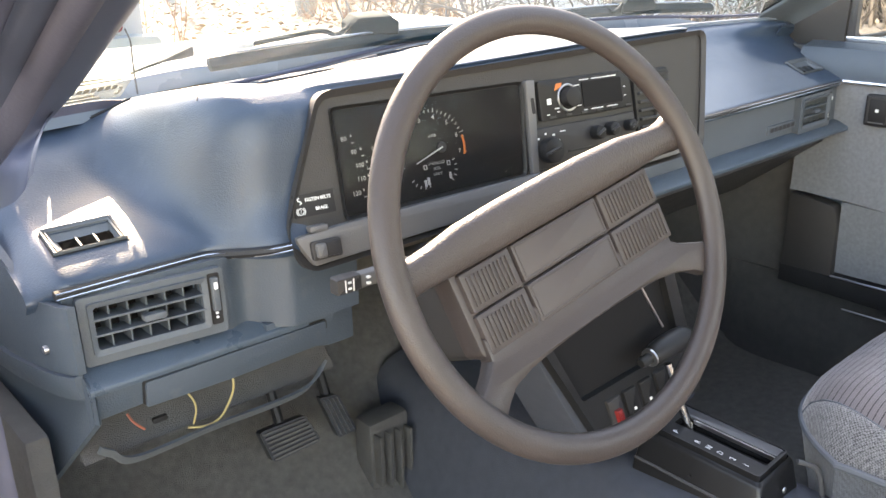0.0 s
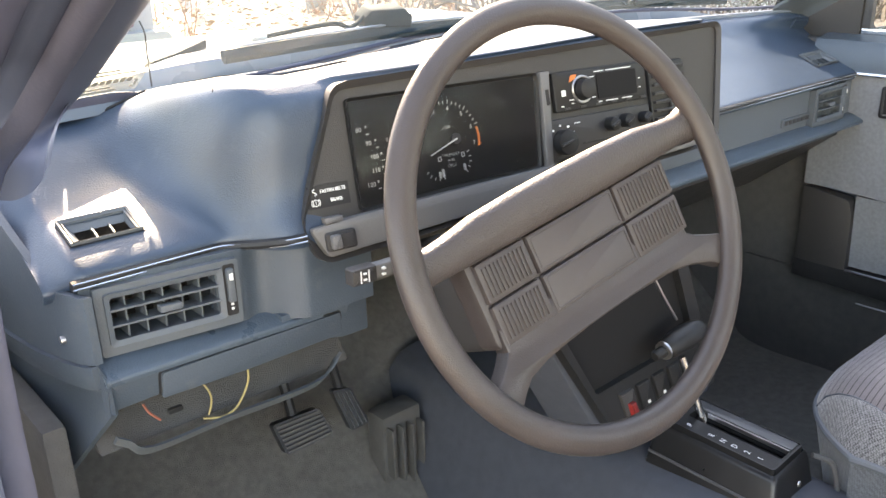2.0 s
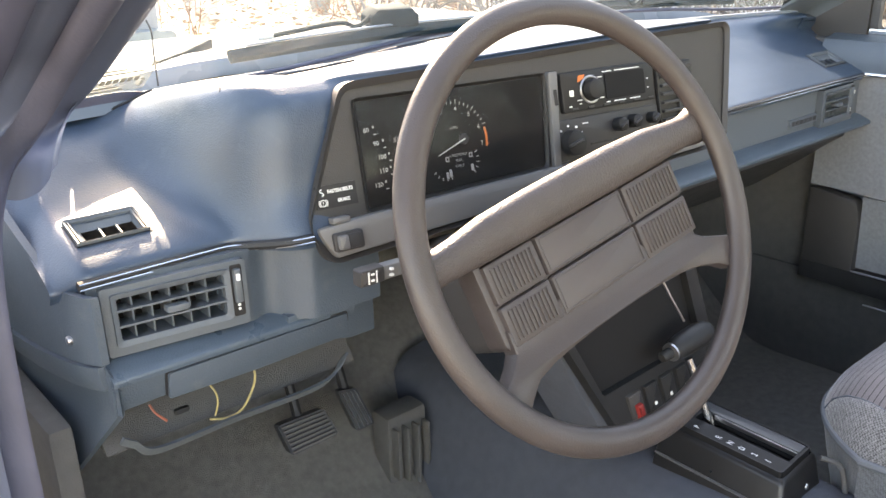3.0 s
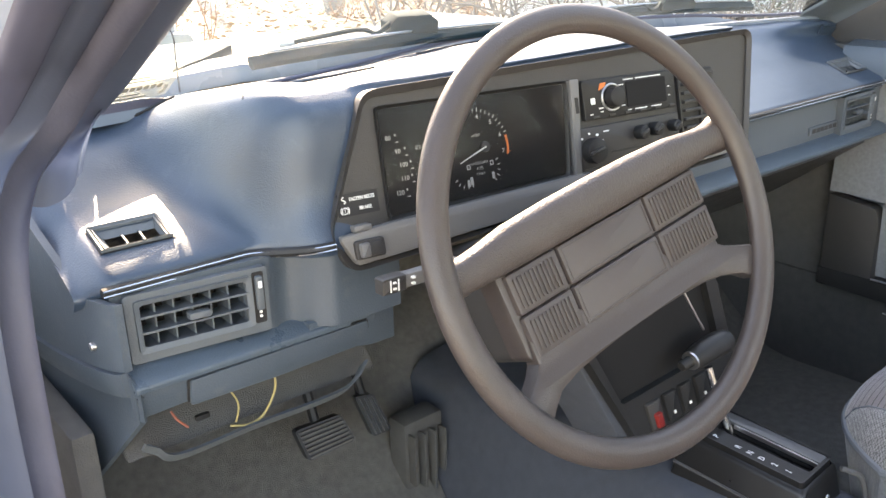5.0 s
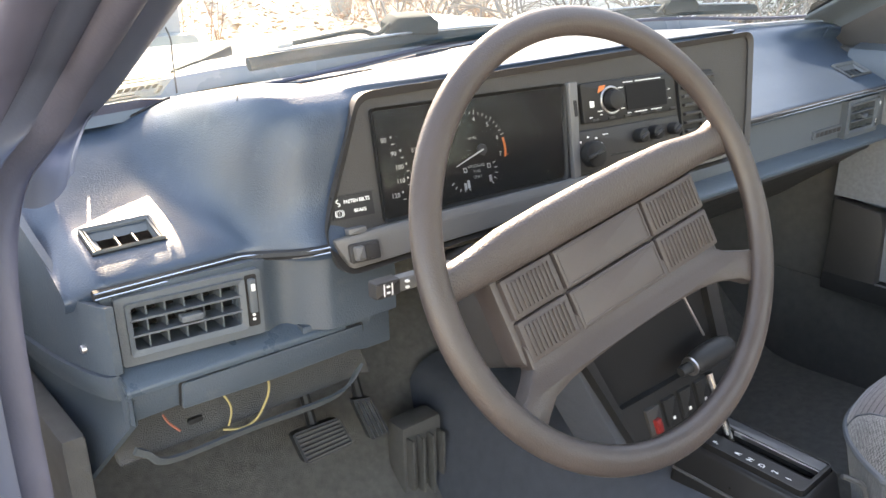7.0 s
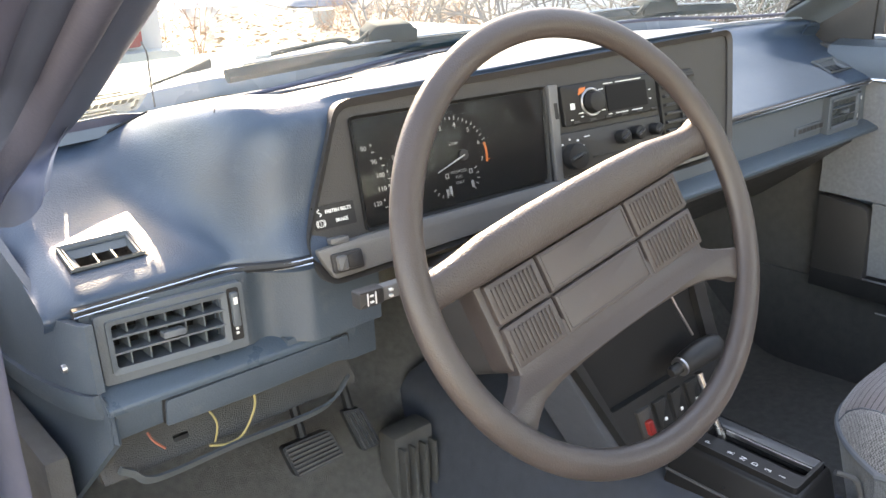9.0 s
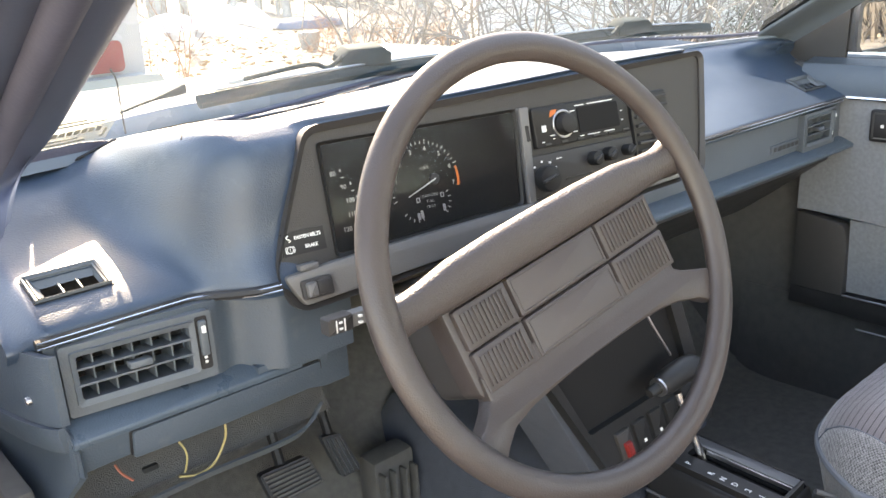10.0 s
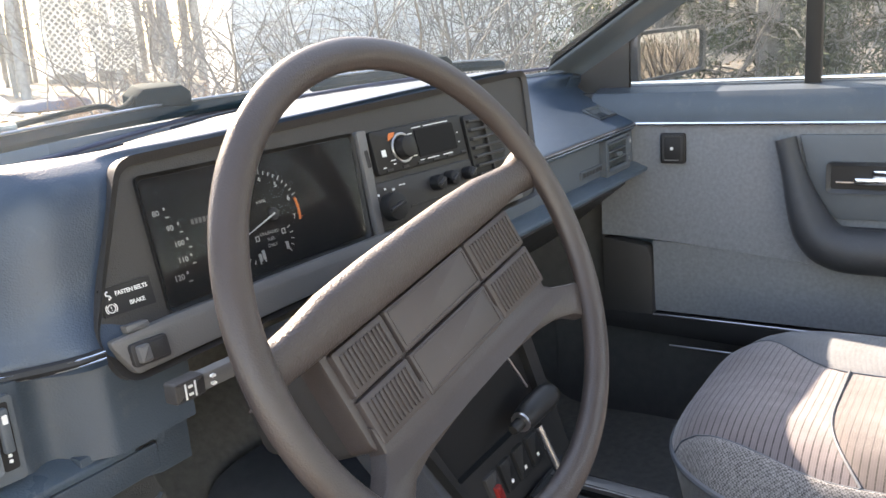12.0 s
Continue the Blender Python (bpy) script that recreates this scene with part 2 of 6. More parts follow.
M_ARM = material("dark blue-grey armrest vinyl", (0.032, 0.035, 0.04), 0.45, vary=0.12, scale=25, bump=0.3, bump_scale=700, kind="leather", dirt=0.1)
M_INK = material("faded ink", (0.36, 0.34, 0.29), 0.8, vary=0.1)


# ---------------------------------------------------------------- building helpers
def finish(bm, name, mat, parent=None, label="", sharp=38.0):
    bmesh.ops.recalc_face_normals(bm, faces=bm.faces)
    lim = radians(sharp)
    for f in bm.faces:
        f.smooth = True
    for e in bm.edges:
        e.smooth = not (len(e.link_faces) == 2 and e.calc_face_angle(0) > lim)
    me = bpy.data.meshes.new(name)
    bm.to_mesh(me)
    bm.free()
    me.materials.append(mat)
    ob = new(name, me)
    ob.parent = parent
    if label:
        tagged(ob, label)
    return ob


def part(name, bm, mat, parent, label=""):
    return finish(bm, name, mat, parent, label)


def thing(name, label, category, at=(0, 0, 0), group="", kind=""):
    ob = new(name)
    ob.empty_display_size = 0.02
    return tagged(ob, label, category, group, kind)


def solid(name, bm, mat, label, category="", group="", kind=""):
    return tagged(finish(bm, name, mat), label, category, group, kind)


def box(size, at=(0, 0, 0), bevel=0.0, m=None, bm=None, seg=2):
    """A bevelled box of that size around at, turned by the pose m; added to bm when given."""
    one = bmesh.new()
    bmesh.ops.create_cube(one, size=1)
    bmesh.ops.scale(one, vec=size, verts=one.verts)
    if bevel:
        bmesh.ops.bevel(one, geom=one.edges[:], offset=bevel, segments=seg, profile=0.6, affect="EDGES")
    bmesh.ops.translate(one, vec=at, verts=one.verts)
    if m is not None:
        bmesh.ops.transform(one, matrix=m, verts=one.verts)
    return join(bm, one)


def join(bm, one):
    if bm is None:
        return one
    me = bpy.data.meshes.new("tmp")
    one.to_mesh(me)
    one.free()
    bm.from_mesh(me)
    bpy.data.meshes.remove(me)
    return bm


def sheet(fn, nu, nv, thick=0.0, normal=None):
    """A surface fn(u, v) for u, v in 0..1; with thickness along normal when given."""
    bm = bmesh.new()
    rows = [[bm.verts.new(fn(i / nu, j / nv)) for j in range(nv + 1)] for i in range(nu + 1)]
    for i in range(nu):
        for j in range(nv):
            bm.faces.new((rows[i][j], rows[i + 1][j], rows[i + 1][j + 1], rows[i][j + 1]))
    if thick:
        d = Vector(normal) * thick
        back = [[bm.verts.new(v.co + d) for v in row] for row in rows]
        for i in range(nu):
            for j in range(nv):
                bm.faces.new((back[i][j + 1], back[i + 1][j + 1], back[i + 1][j], back[i][j]))
        ring = [(i, 0) for i in range(nu)] + [(nu, j) for j in range(nv)] + [(i, nv) for i in range(nu, 0, -1)] + [(0, j) for j in range(nv, 0, -1)]
        for a, b in zip(ring, ring[1:] + ring[:1]):
            bm.faces.new((rows[a[0]][a[1]], back[a[0]][a[1]], back[b[0]][b[1]], rows[b[0]][b[1]]))
    return bm


def tube(points, radius, sides=8, bm=None, closed=False, flat=1.0, caps=True):
    """A tube through the points; radius may be one number or one for each point."""
    bm = bm or bmesh.new()
    pts = [Vector(p) for p in points]
    n = len(pts)
    rad = radius if isinstance(radius, (list, tuple)) else [radius] * n
    rings, up = [], None
    for i, p in enumerate(pts):
        a, b = (pts[(i - 1) % n], pts[(i + 1) % n]) if closed else (pts[max(i - 1, 0)], pts[min(i + 1, n - 1)])
        d = (b - a).normalized()
        if up is None:
            up = d.orthogonal().normalized()
        up = (up - d * up.dot(d)).normalized()
        s = d.cross(up)
        rings.append([bm.verts.new(p + (up * math.cos(k * math.tau / sides) + s * math.sin(k * math.tau / sides) * flat) * rad[i]) for k in range(sides)])
    for i in range(n if closed else n - 1):
        r, q = rings[i], rings[(i + 1) % n]
        for k in range(sides):
            bm.faces.new((r[k], r[(k + 1) % sides], q[(k + 1) % sides], q[k]))
    if not closed and caps:
        bm.faces.new(rings[0][::-1])
        bm.faces.new(rings[-1])
    return bm


def spline(points, n=40, closed=False):
    """Points along a smooth curve through the given ones."""
    p = [Vector(q) for q in points]
    k, out = len(p), []
    spans = k if closed else k - 1
    for i in range(n if closed else n + 1):
        s = i / n * spans
        a = min(int(s), spans - 1)
        f = s - a
        g = (lambda j: p[j % k]) if closed else (lambda j: p[max(0, min(k - 1, j))])
        p0, p1, p2, p3 = g(a - 1), g(a), g(a + 1), g(a + 2)
        out.append(0.5 * (2 * p1 + (p2 - p0) * f + (2 * p0 - 5 * p1 + 4 * p2 - p3) * f * f + (3 * p1 - p0 - 3 * p2 + p3) * f ** 3))
    return out


def rounded(poly, r, n=4):
    """A polygon (2D) with its corners rounded by r."""
    out, k = [], len(poly)
    for i in range(k):
        p, a, b = Vector(poly[i]), Vector(poly[i - 1]), Vector(poly[(i + 1) % k])
        rr = min(r, (a - p).length * 0.45, (b - p).length * 0.45)
        s, e = p + (a - p).normalized() * rr, p + (b - p).normalized() * rr
        for j in range(n + 1):
            t = j / n
            out.append((1 - t) ** 2 * s + 2 * t * (1 - t) * p + t * t * e)
    return out


def slab(poly, at, d0, d1, bevel=0.0, bm=None):
    """A plate with the 2D outline poly between the depths d0 (back) and d1 (front, rounded by bevel); at(a, b, d) gives the place."""
    one = bmesh.new()
    k = len(poly)
    cx, cy = sum(p[0] for p in poly) / k, sum(p[1] for p in poly) / k

    def ring(d, shrink):
        res = []
        for i in range(k):
            p, a, b = Vector(poly[i]), Vector(poly[i - 1]), Vector(poly[(i + 1) % k])
            t = (b - a)
            nn = Vector((t.y, -t.x)).normalized() if t.length else Vector((0, 0))
            if nn.dot(Vector((cx, cy)) - p) < 0:
                nn = nn
            res.append(p - nn * shrink * SIGN)
        return [one.verts.new(at(q.x, q.y, d)) for q in res]

    area = sum(poly[i - 1][0] * poly[i][1] - poly[i][0] * poly[i - 1][1] for i in range(k))
    SIGN = 1 if area > 0 else -1
    rings = [ring(d0, 0)]
    if bevel:
        for t in (0.0, 0.5, 1.0):
            ang = t * math.pi / 2
            rings.append(ring(d1 - bevel * (1 - math.sin(ang)), bevel * (1 - math.cos(ang))))
    else:
        rings.append(ring(d1, 0))
    for r, q in zip(rings, rings[1:]):
        for i in range(k):
            one.faces.new((r[i - 1], r[i], q[i], q[i - 1]))
    one.faces.new(rings[0][::-1])
    one.faces.new(rings[-1])
    return join(bm, one)


def frame_ring(outer, inner, at, d0, d1, bm=None, lip=0.0):
    """A ring between two 2D outlines with equal counts, from depth d0 to d1; lip lowers the inner edge."""
    bm = bm or bmesh.new()
    k = len(outer)
    mk = lambda poly, d: [bm.verts.new(at(p[0], p[1], d)) for p in poly]
    ob, of, if_, ib = mk(outer, d0), mk(outer, d1), mk(inner, d1 - lip), mk(inner, d0)
    for r, q in ((ob, of), (of, if_), (if_, ib), (ib, ob)):
        for i in range(k):
            bm.faces.new((r[i - 1], r[i], q[i], q[i - 1]))
    return bm


def rect(a0, a1, b0, b1):
    return [(a0, b0), (a1, b0), (a1, b1), (a0, b1)]


def words(text, size, at, bold=0.0, spacing=1.0):
    """Flat lettering of that height, centred, as a mesh; at(a, b, d) gives the place."""
    cu = bpy.data.curves.new("lettering", "FONT")
    cu.body, cu.size, cu.align_x, cu.align_y, cu.offset, cu.space_character, cu.resolution_u = text, size, "CENTER", "CENTER", bold, spacing, 2
    ob = new("lettering", cu)
    bpy.context.view_layer.update()
    me = bpy.data.meshes.new_from_object(ob.evaluated_get(bpy.context.evaluated_depsgraph_get()))
    bpy.data.objects.remove(ob)
    bpy.data.curves.remove(cu)
    bm = bmesh.new()
    bm.from_mesh(me)
    bpy.data.meshes.remove(me)
    for v in bm.verts:
        v.co = at(v.co.x, v.co.y, 0)
    return bm


def smooth(a, b, x):
    t = max(0.0, min(1.0, (x - a) / (b - a)))
    return t * t * (3 - 2 * t)


def lerp(a, b, t):
    return a + (b - a) * t


# ---------------------------------------------------------------- the dashboard
def fascia_y(x, z):
    return 0.185 + 0.2 * (z - 0.84) - 0.14 * (x + 0.15)


FN = Vector((-0.14, -1.0, 0.2)).normalized()


def on_fascia(x, z, d=0.0):
    """A place on the slanting instrument face, d metres towards the driver."""
    return Vector((x, fascia_y(x, z), z)) + FN * d


def on_fascia_at(x0, z0, d0=0.0):
    return lambda a, b, d: on_fascia(x0 + a, z0 + b, d0 + d + 0.009)


def glass_y(x):
    """Where the foot of the windscreen runs."""
    return 0.455 - (0.07 if x < 0.29 else 0.088) * ((x - 0.29) / 0.62) ** 2


def foot_z(x):
    """Height of the windscreen's foot."""
    return 0.897 + 0.018 * smooth(-0.08, 0.26, x) * (1 - 0.8 * smooth(0.55, 0.9, x))


def pad_front(x):
    left = lerp(0.226, 0.180, ease(-0.235, -0.165, x))
    return lerp(left, 0.222, smooth(0.33, 0.37, x)) if x > 0 else left


def profile(ctrl, s):
    k = len(ctrl) - 1
    t = s * k
    a = min(int(t), k - 1)
    f = t - a
    g = lambda j: ctrl[max(0, min(k, j))]
    p0, p1, p2, p3 = g(a - 1), g(a), g(a + 1), g(a + 2)
    return tuple(0.5 * (2 * q1 + (q2 - q0) * f + (2 * q0 - 5 * q1 + 4 * q2 - q3) * f * f + (3 * q1 - q0 - 3 * q2 + q3) * f ** 3) for q0, q1, q2, q3 in zip(p0, p1, p2, p3))


def ease(a, b, x):
    t = max(0.0, min(1.0, (x - a) / (b - a)))
    return t * t * t * (t * (6 * t - 15) + 10)


def pad_point(x, s):
    y0, yb = pad_front(x), glass_y(x)
    yu = lerp(0.226, 0.184, ease(-0.31, -0.12, x)) if x < 0 else y0
    low = [(y0, 0.792), (y0 - 0.003, 0.802), (y0 + 0.010, 0.811), (y0 + 0.038, 0.822), (y0 + 0.072, 0.833), (yb - 0.062, 0.8465), (yb - 0.018, 0.873), (yb + 0.03, 0.893)]
    if x > 0.1:
        low = [(y0, 0.792), (y0 - 0.003, 0.802), (y0 + 0.010, 0.809), (y0 + 0.034, 0.8195), (0.297, 0.838), (0.345, 0.864), (yb - 0.022, 0.887), (yb + 0.03, 0.893)]
    rear = foot_z(x)
    crest = 0.9215 + 0.003 * smooth(-0.15, -0.2, x)
    high = [(y0, 0.792), (y0 - 0.001, 0.804), (lerp(y0, yu, 0.8) + 0.008, 0.84), (yu + 0.013, 0.893), (yu + 0.027, 0.9165), (yu + 0.064, crest), (yb - 0.03, min(0.908, rear + 0.009)), (yb + 0.03, rear - 0.010)]
    if x > -0.165:
        yf = fascia_y(x, 0.93) + 0.004
        top = 0.922 + 0.014 * smooth(-0.12, 0.34, x)
        high = [(y0 + 0.04, 0.792), (y0 + 0.04, 0.82), (yf + 0.03, 0.87), (yf + 0.012, top - 0.016), (yf + 0.010, top - 0.003), (yf + 0.035, top + 0.001), (yb - 0.03, rear), (yb + 0.03, rear - 0.012)]
        mix = smooth(-0.125, -0.105, x)
        y0b = pad_front(x)
        shoulder = [(y0b, 0.792), (y0b - 0.001, 0.804), (lerp(y0b, yu, 0.8) + 0.008, 0.84), (yu + 0.013, 0.893), (yu + 0.027, 0.9165), (yu + 0.064, crest), (yb - 0.03, min(0.908, rear + 0.009)), (yb + 0.03, rear - 0.010)]
        high = [tuple(lerp(p, q, mix) for p, q in zip(a, b)) for a, b in zip(shoulder, high)]
    if x < 0.1:
        w = ease(lerp(-0.232, -0.288, s), lerp(-0.135, -0.190, s), x)
    else:
        w = 1 - smooth(0.345, 0.362, x)
    a, b = profile(low, s), profile(high, s)
    y, z = (lerp(p, q, w) for p, q in zip(a, b))
    end = smooth(-0.335, -0.362, x)
    return Vector((x, y + 0.02 * end * (1 - s), z - 0.014 * end))


def pad_x(u):
    """Stations along the dashboard, closer where its shape turns."""
    marks = [(0, -0.362), (0.05, -0.345), (0.42, -0.12), (0.66, 0.33), (0.72, 0.37), (1, 0.935)]
    for (u0, x0), (u1, x1) in zip(marks, marks[1:]):
        if u <= u1:
            return lerp(x0, x1, (u - u0) / (u1 - u0))
    return marks[-1][1]


dash = thing("dashboard", "blue vinyl car dashboard with a slanting instrument hood and chrome-edged trim", "dashboard")
OUTLETS = ((-0.304, 0.029, 0.363, 0.504), (0.88, 0.034, 0.40, 0.53))
pad_bm = sheet(lambda u, v: pad_point(pad_x(u), v), 190, 60)
holes = [(cx, h, pad_point(cx, s0).y, pad_point(cx, s1).y) for cx, h, s0, s1 in OUTLETS]
inside = lambda c: any(abs(c.x - cx) < h - 0.004 and ya + 0.0045 < c.y < yb - 0.0045 for cx, h, ya, yb in holes)
bmesh.ops.delete(pad_bm, geom=[f for f in pad_bm.faces if inside(f.calc_center_median())], context="FACES")
part("top_pad", pad_bm, M_PAD, dash, "blue grained vinyl crash pad, sunlit along the windscreen")

# chrome-edged strip under the pad
for nm, xs in (("trim_strip", (-0.346, -0.170)), ("trim_strip", (0.36, 0.93))):
    pts = [Vector((x, pad_front(x) - 0.004, 0.796 + (0.006 * smooth(-0.22, -0.17, x) if x < 0 else 0.004))) for x in np.linspace(*xs, 36)]
    ts = part(nm, tube(pts, 0.0042, 8), M_BLACK, dash, "black strip with two bright lines")
    for dz in (0.0022, -0.0022):
        part("chrome_line", tube([p + Vector((0, -0.0036, dz)) for p in pts], 0.0008, 6), M_CHROME, ts)


def lower_y(x):
    return lerp(0.222, 0.182, smooth(-0.212, -0.165, x)) - 0.13 * max(0, min(0.11, x + 0.323)) * (1 - smooth(-0.215, -0.19, x)) if x < 0 else 0.226


def lower_front(x, z, d=0.0):
    return Vector((x, lower_y(x) - d, z))


VENTS = ((-0.325, -0.2375, 0.7445, 0.7835), (0.79, 0.868, 0.744, 0.785))
for x0, x1, mat_, (vx0, vx1, vz0, vz1) in ((-0.342, -0.10, M_BLUE, VENTS[0]), (0.25, 0.925, M_GREYBLUE, VENTS[1])):
    bm_ = sheet(lambda u, v: lower_front(lerp(x0, x1, u), lerp(0.727, 0.7955, v)), 110, 24, 0.01, (0, 1, 0))
    gone = [f for f in bm_.faces if vx0 + 0.001 < f.calc_center_median().x < vx1 - 0.001 and vz0 + 0.001 < f.calc_center_median().z < vz1 - 0.001]
    bmesh.ops.delete(bm_, geom=gone, context="FACES")
    part("lower_panel", bm_, mat_, dash)


# rolled ledge under the vents
def ledge(x0, x1, name, mat, drop=0.0):
    prof = [(0.230, 0.7355), (0.215, 0.7325), (0.1985, 0.7252), (0.1962, 0.7238), (0.1955, 0.7220), (0.1960, 0.7185), (0.215, 0.717)]

    def fn(u, v):
        x = lerp(x0, x1, u)
        k = min(int(v * 6), 5)
        y, z = (lerp(p, q, v * 6 - k) for p, q in zip(prof[k], prof[k + 1]))
        dy = -0.03 * (x + 0.34) if x < 0 else 0.004
        return Vector((x, y + dy, z + drop))
    return part(name, sheet(fn, 30, 18, 0.006, (0, 1, 0)), mat, dash)


ledge(-0.341, -0.150, "ledge", M_LEDGE)
ledge(0.22, 0.945, "ledge", M_LEDGE, 0.002)

# end of the dashboard beside the door opening: upper side, slanting band and lower side
def cap_at(u, z, out=0.0):
    """u runs from the front corner towards the windscreen."""
    return Vector((-0.3435 - out - 0.027 * math.sin(u * math.pi / 2), 0.207 + 0.20 * u ** 1.4, z))


def cap_lower(u, v):
    z = lerp(0.36, 0.714, v)
    y0 = 0.199 + 0.93 * max(0.0, 0.694 - z)
    p = Vector((-0.3405 - 0.30 * (y0 - 0.199), y0, z))
    return p.lerp(Vector((-0.374, 0.45, z)), u)


part("end_cap", sheet(lambda u, v: cap_at(u, lerp(0.735 - 0.012 * u, 0.79 + 0.6 * max(0.0, 0.2 * u ** 1.4 - 0.035), v)), 14, 10, 0.006, (1, 0, 0)), M_BLUE, dash, "blue end of the dashboard beside the door opening")
part("end_band", sheet(lambda u, v: cap_at(u, lerp(0.714 - 0.012 * u, 0.7345 - 0.012 * u, v), 0.0035 * math.sin(v * math.pi / 2 + 0.2)), 14, 4, 0.006, (1, 0, 0)), M_BLUE, dash)
part("lower_side", sheet(cap_lower, 10, 16, 0.006, (1, 0, 0)), M_BLUE, dash, "blue lower side panel sloping back into the footwell")
part("corner_facet", sheet(lambda u, v: Vector((lerp(-0.3425, -0.3385, u), lerp(0.2075, 0.1955, u), lerp(0.694, 0.7225 + 0.012 * (1 - u), v))), 3, 4, 0.004, (0.5, 0.8, 0)), M_BLUE, dash)
part("end_bolt", slab([(0.0035 * math.cos(a), 0.0035 * math.sin(a)) for a in np.linspace(0, math.tau, 13)[:-1]], lambda a, b, d: cap_at(0.26, 0.750, 0.0) + Vector((-d, a, b)), -0.001, 0.003, 0.001), M_STEEL, dash, "small bright bolt head")


def vent(x0, x1, z0, z1, at, parent_name, label, rows=3, cols=5, wheel_right=True):
    """An air vent: raised surround, bars, tab and thumb wheel."""
    rr = lambda g, gr=0.0: rounded(rect(x0 - g, x1 + g + gr, z0 - g, z1 + g), 0.003)
    v = part(parent_name, frame_ring(rounded(rect(x0 - 0.009, x1 + 0.017, z0 - 0.0105, z1 + 0.0075), 0.003), rr(-0.0005), at, -0.004, 0.0065, lip=0.0), M_GREYBLUE, dash, label)
    part("grille_frame", frame_ring(rr(0.0025), rr(-0.0018), at, 0.004, 0.0095, lip=0.002), M_GREYBLUE, v)
    # black back plate: the shade of the vent's depth is its colour
    part("vent_cavity", slab(rect(x0, x1, z0, z1), at, -0.040, -0.034), M_GAUGE_HOLLOW, v, "dark vent opening")
    part("vent_wall", frame_ring(rect(x0 - 0.002, x1 + 0.002, z0 - 0.002, z1 + 0.002), rect(x0, x1, z0, z1), at, -0.036, 0.003), M_GREYBLUE, v)
    for i in range(1, rows):
        z = lerp(z0, z1, i / rows)
        part("vane", sheet(lambda u, w, z=z: at(lerp(x0, x1, u), z - 0.0008 + 0.0010 * w, lerp(-0.010, 0.0086, w)), 1, 2, 0.0016, (0, 0, 1)), M_GREYBLUE, v)
    for i in range(1, cols + 1):
        x = lerp(x0, x1, i / (cols + 1))
        part("vane", slab(rect(x - 0.0006, x + 0.0006, z0 + 0.001, z1 - 0.001), at, -0.020, 0.0020), M_GREYBLUE, v)
    xm, zm = (x0 + x1) / 2 + 0.002, (z0 + z1) / 2
    part("tab", slab(rounded(rect(xm - 0.0085, xm + 0.0085, zm - 0.0028, zm + 0.0028), 0.001), at, 0.004, 0.0115, 0.0008), M_GREYBLUE, v)
    xr = x1 + 0.0085
    part("wheel_slot", slab(rounded(rect(xr - 0.0048, xr + 0.0048, z0 - 0.002, z1 + 0.004), 0.002), at, 0.0062, 0.0072), M_BLACK, v)
    part("thumb_wheel", slab(rounded(rect(xr - 0.0032, xr + 0.0032, z0 + 0.010, z1 + 0.001), 0.002), at, 0.007, 0.0105, 0.0015), M_GREYBLUE, v, "grey thumb wheel")
    part("wheel_mark", slab(rounded(rect(xr - 0.0016, xr + 0.0016, z1 - 0.009, z1 - 0.003), 0.0008), at, 0.0104, 0.011), M_WHITE, v)
    for dz in (0.003, 0.0068):
        part("wheel_mark", slab(rounded(rect(xr - 0.0012, xr + 0.0012, z0 + dz, z0 + dz + 0.0022), 0.0008), at, 0.0070, 0.0078), M_WHITE, v)
    return v


vent(*VENTS[0], lambda a, b, d: Vector((a, 0.2215 - 0.13 * (a + 0.323) - d, b)), "air_vent", "grey air vent with crossed bars")
vent(*VENTS[1], lambda a, b, d: Vector((a, 0.222 - d, b)), "air_vent", "grey air vent with crossed bars")

# model name on the glove-box strip, as an unreadable raised badge
badge = part("badge", slab(rounded(rect(0.70, 0.782, 0.7445, 0.757), 0.002), lambda a, b, d: Vector((a, 0.2255 - d, b)), -0.003, 0.003, 0.0008), M_GREYBLUE, dash, "raised badge with worn lettering")
for i in range(6):
    a = 0.706 + i * 0.0125
    part("bar", slab(rect(a, a + 0.009, 0.7475, 0.754), lambda p, q, d: Vector((p, 0.2224 - d, q)), 0, 0.0008), M_FASCIA, badge)


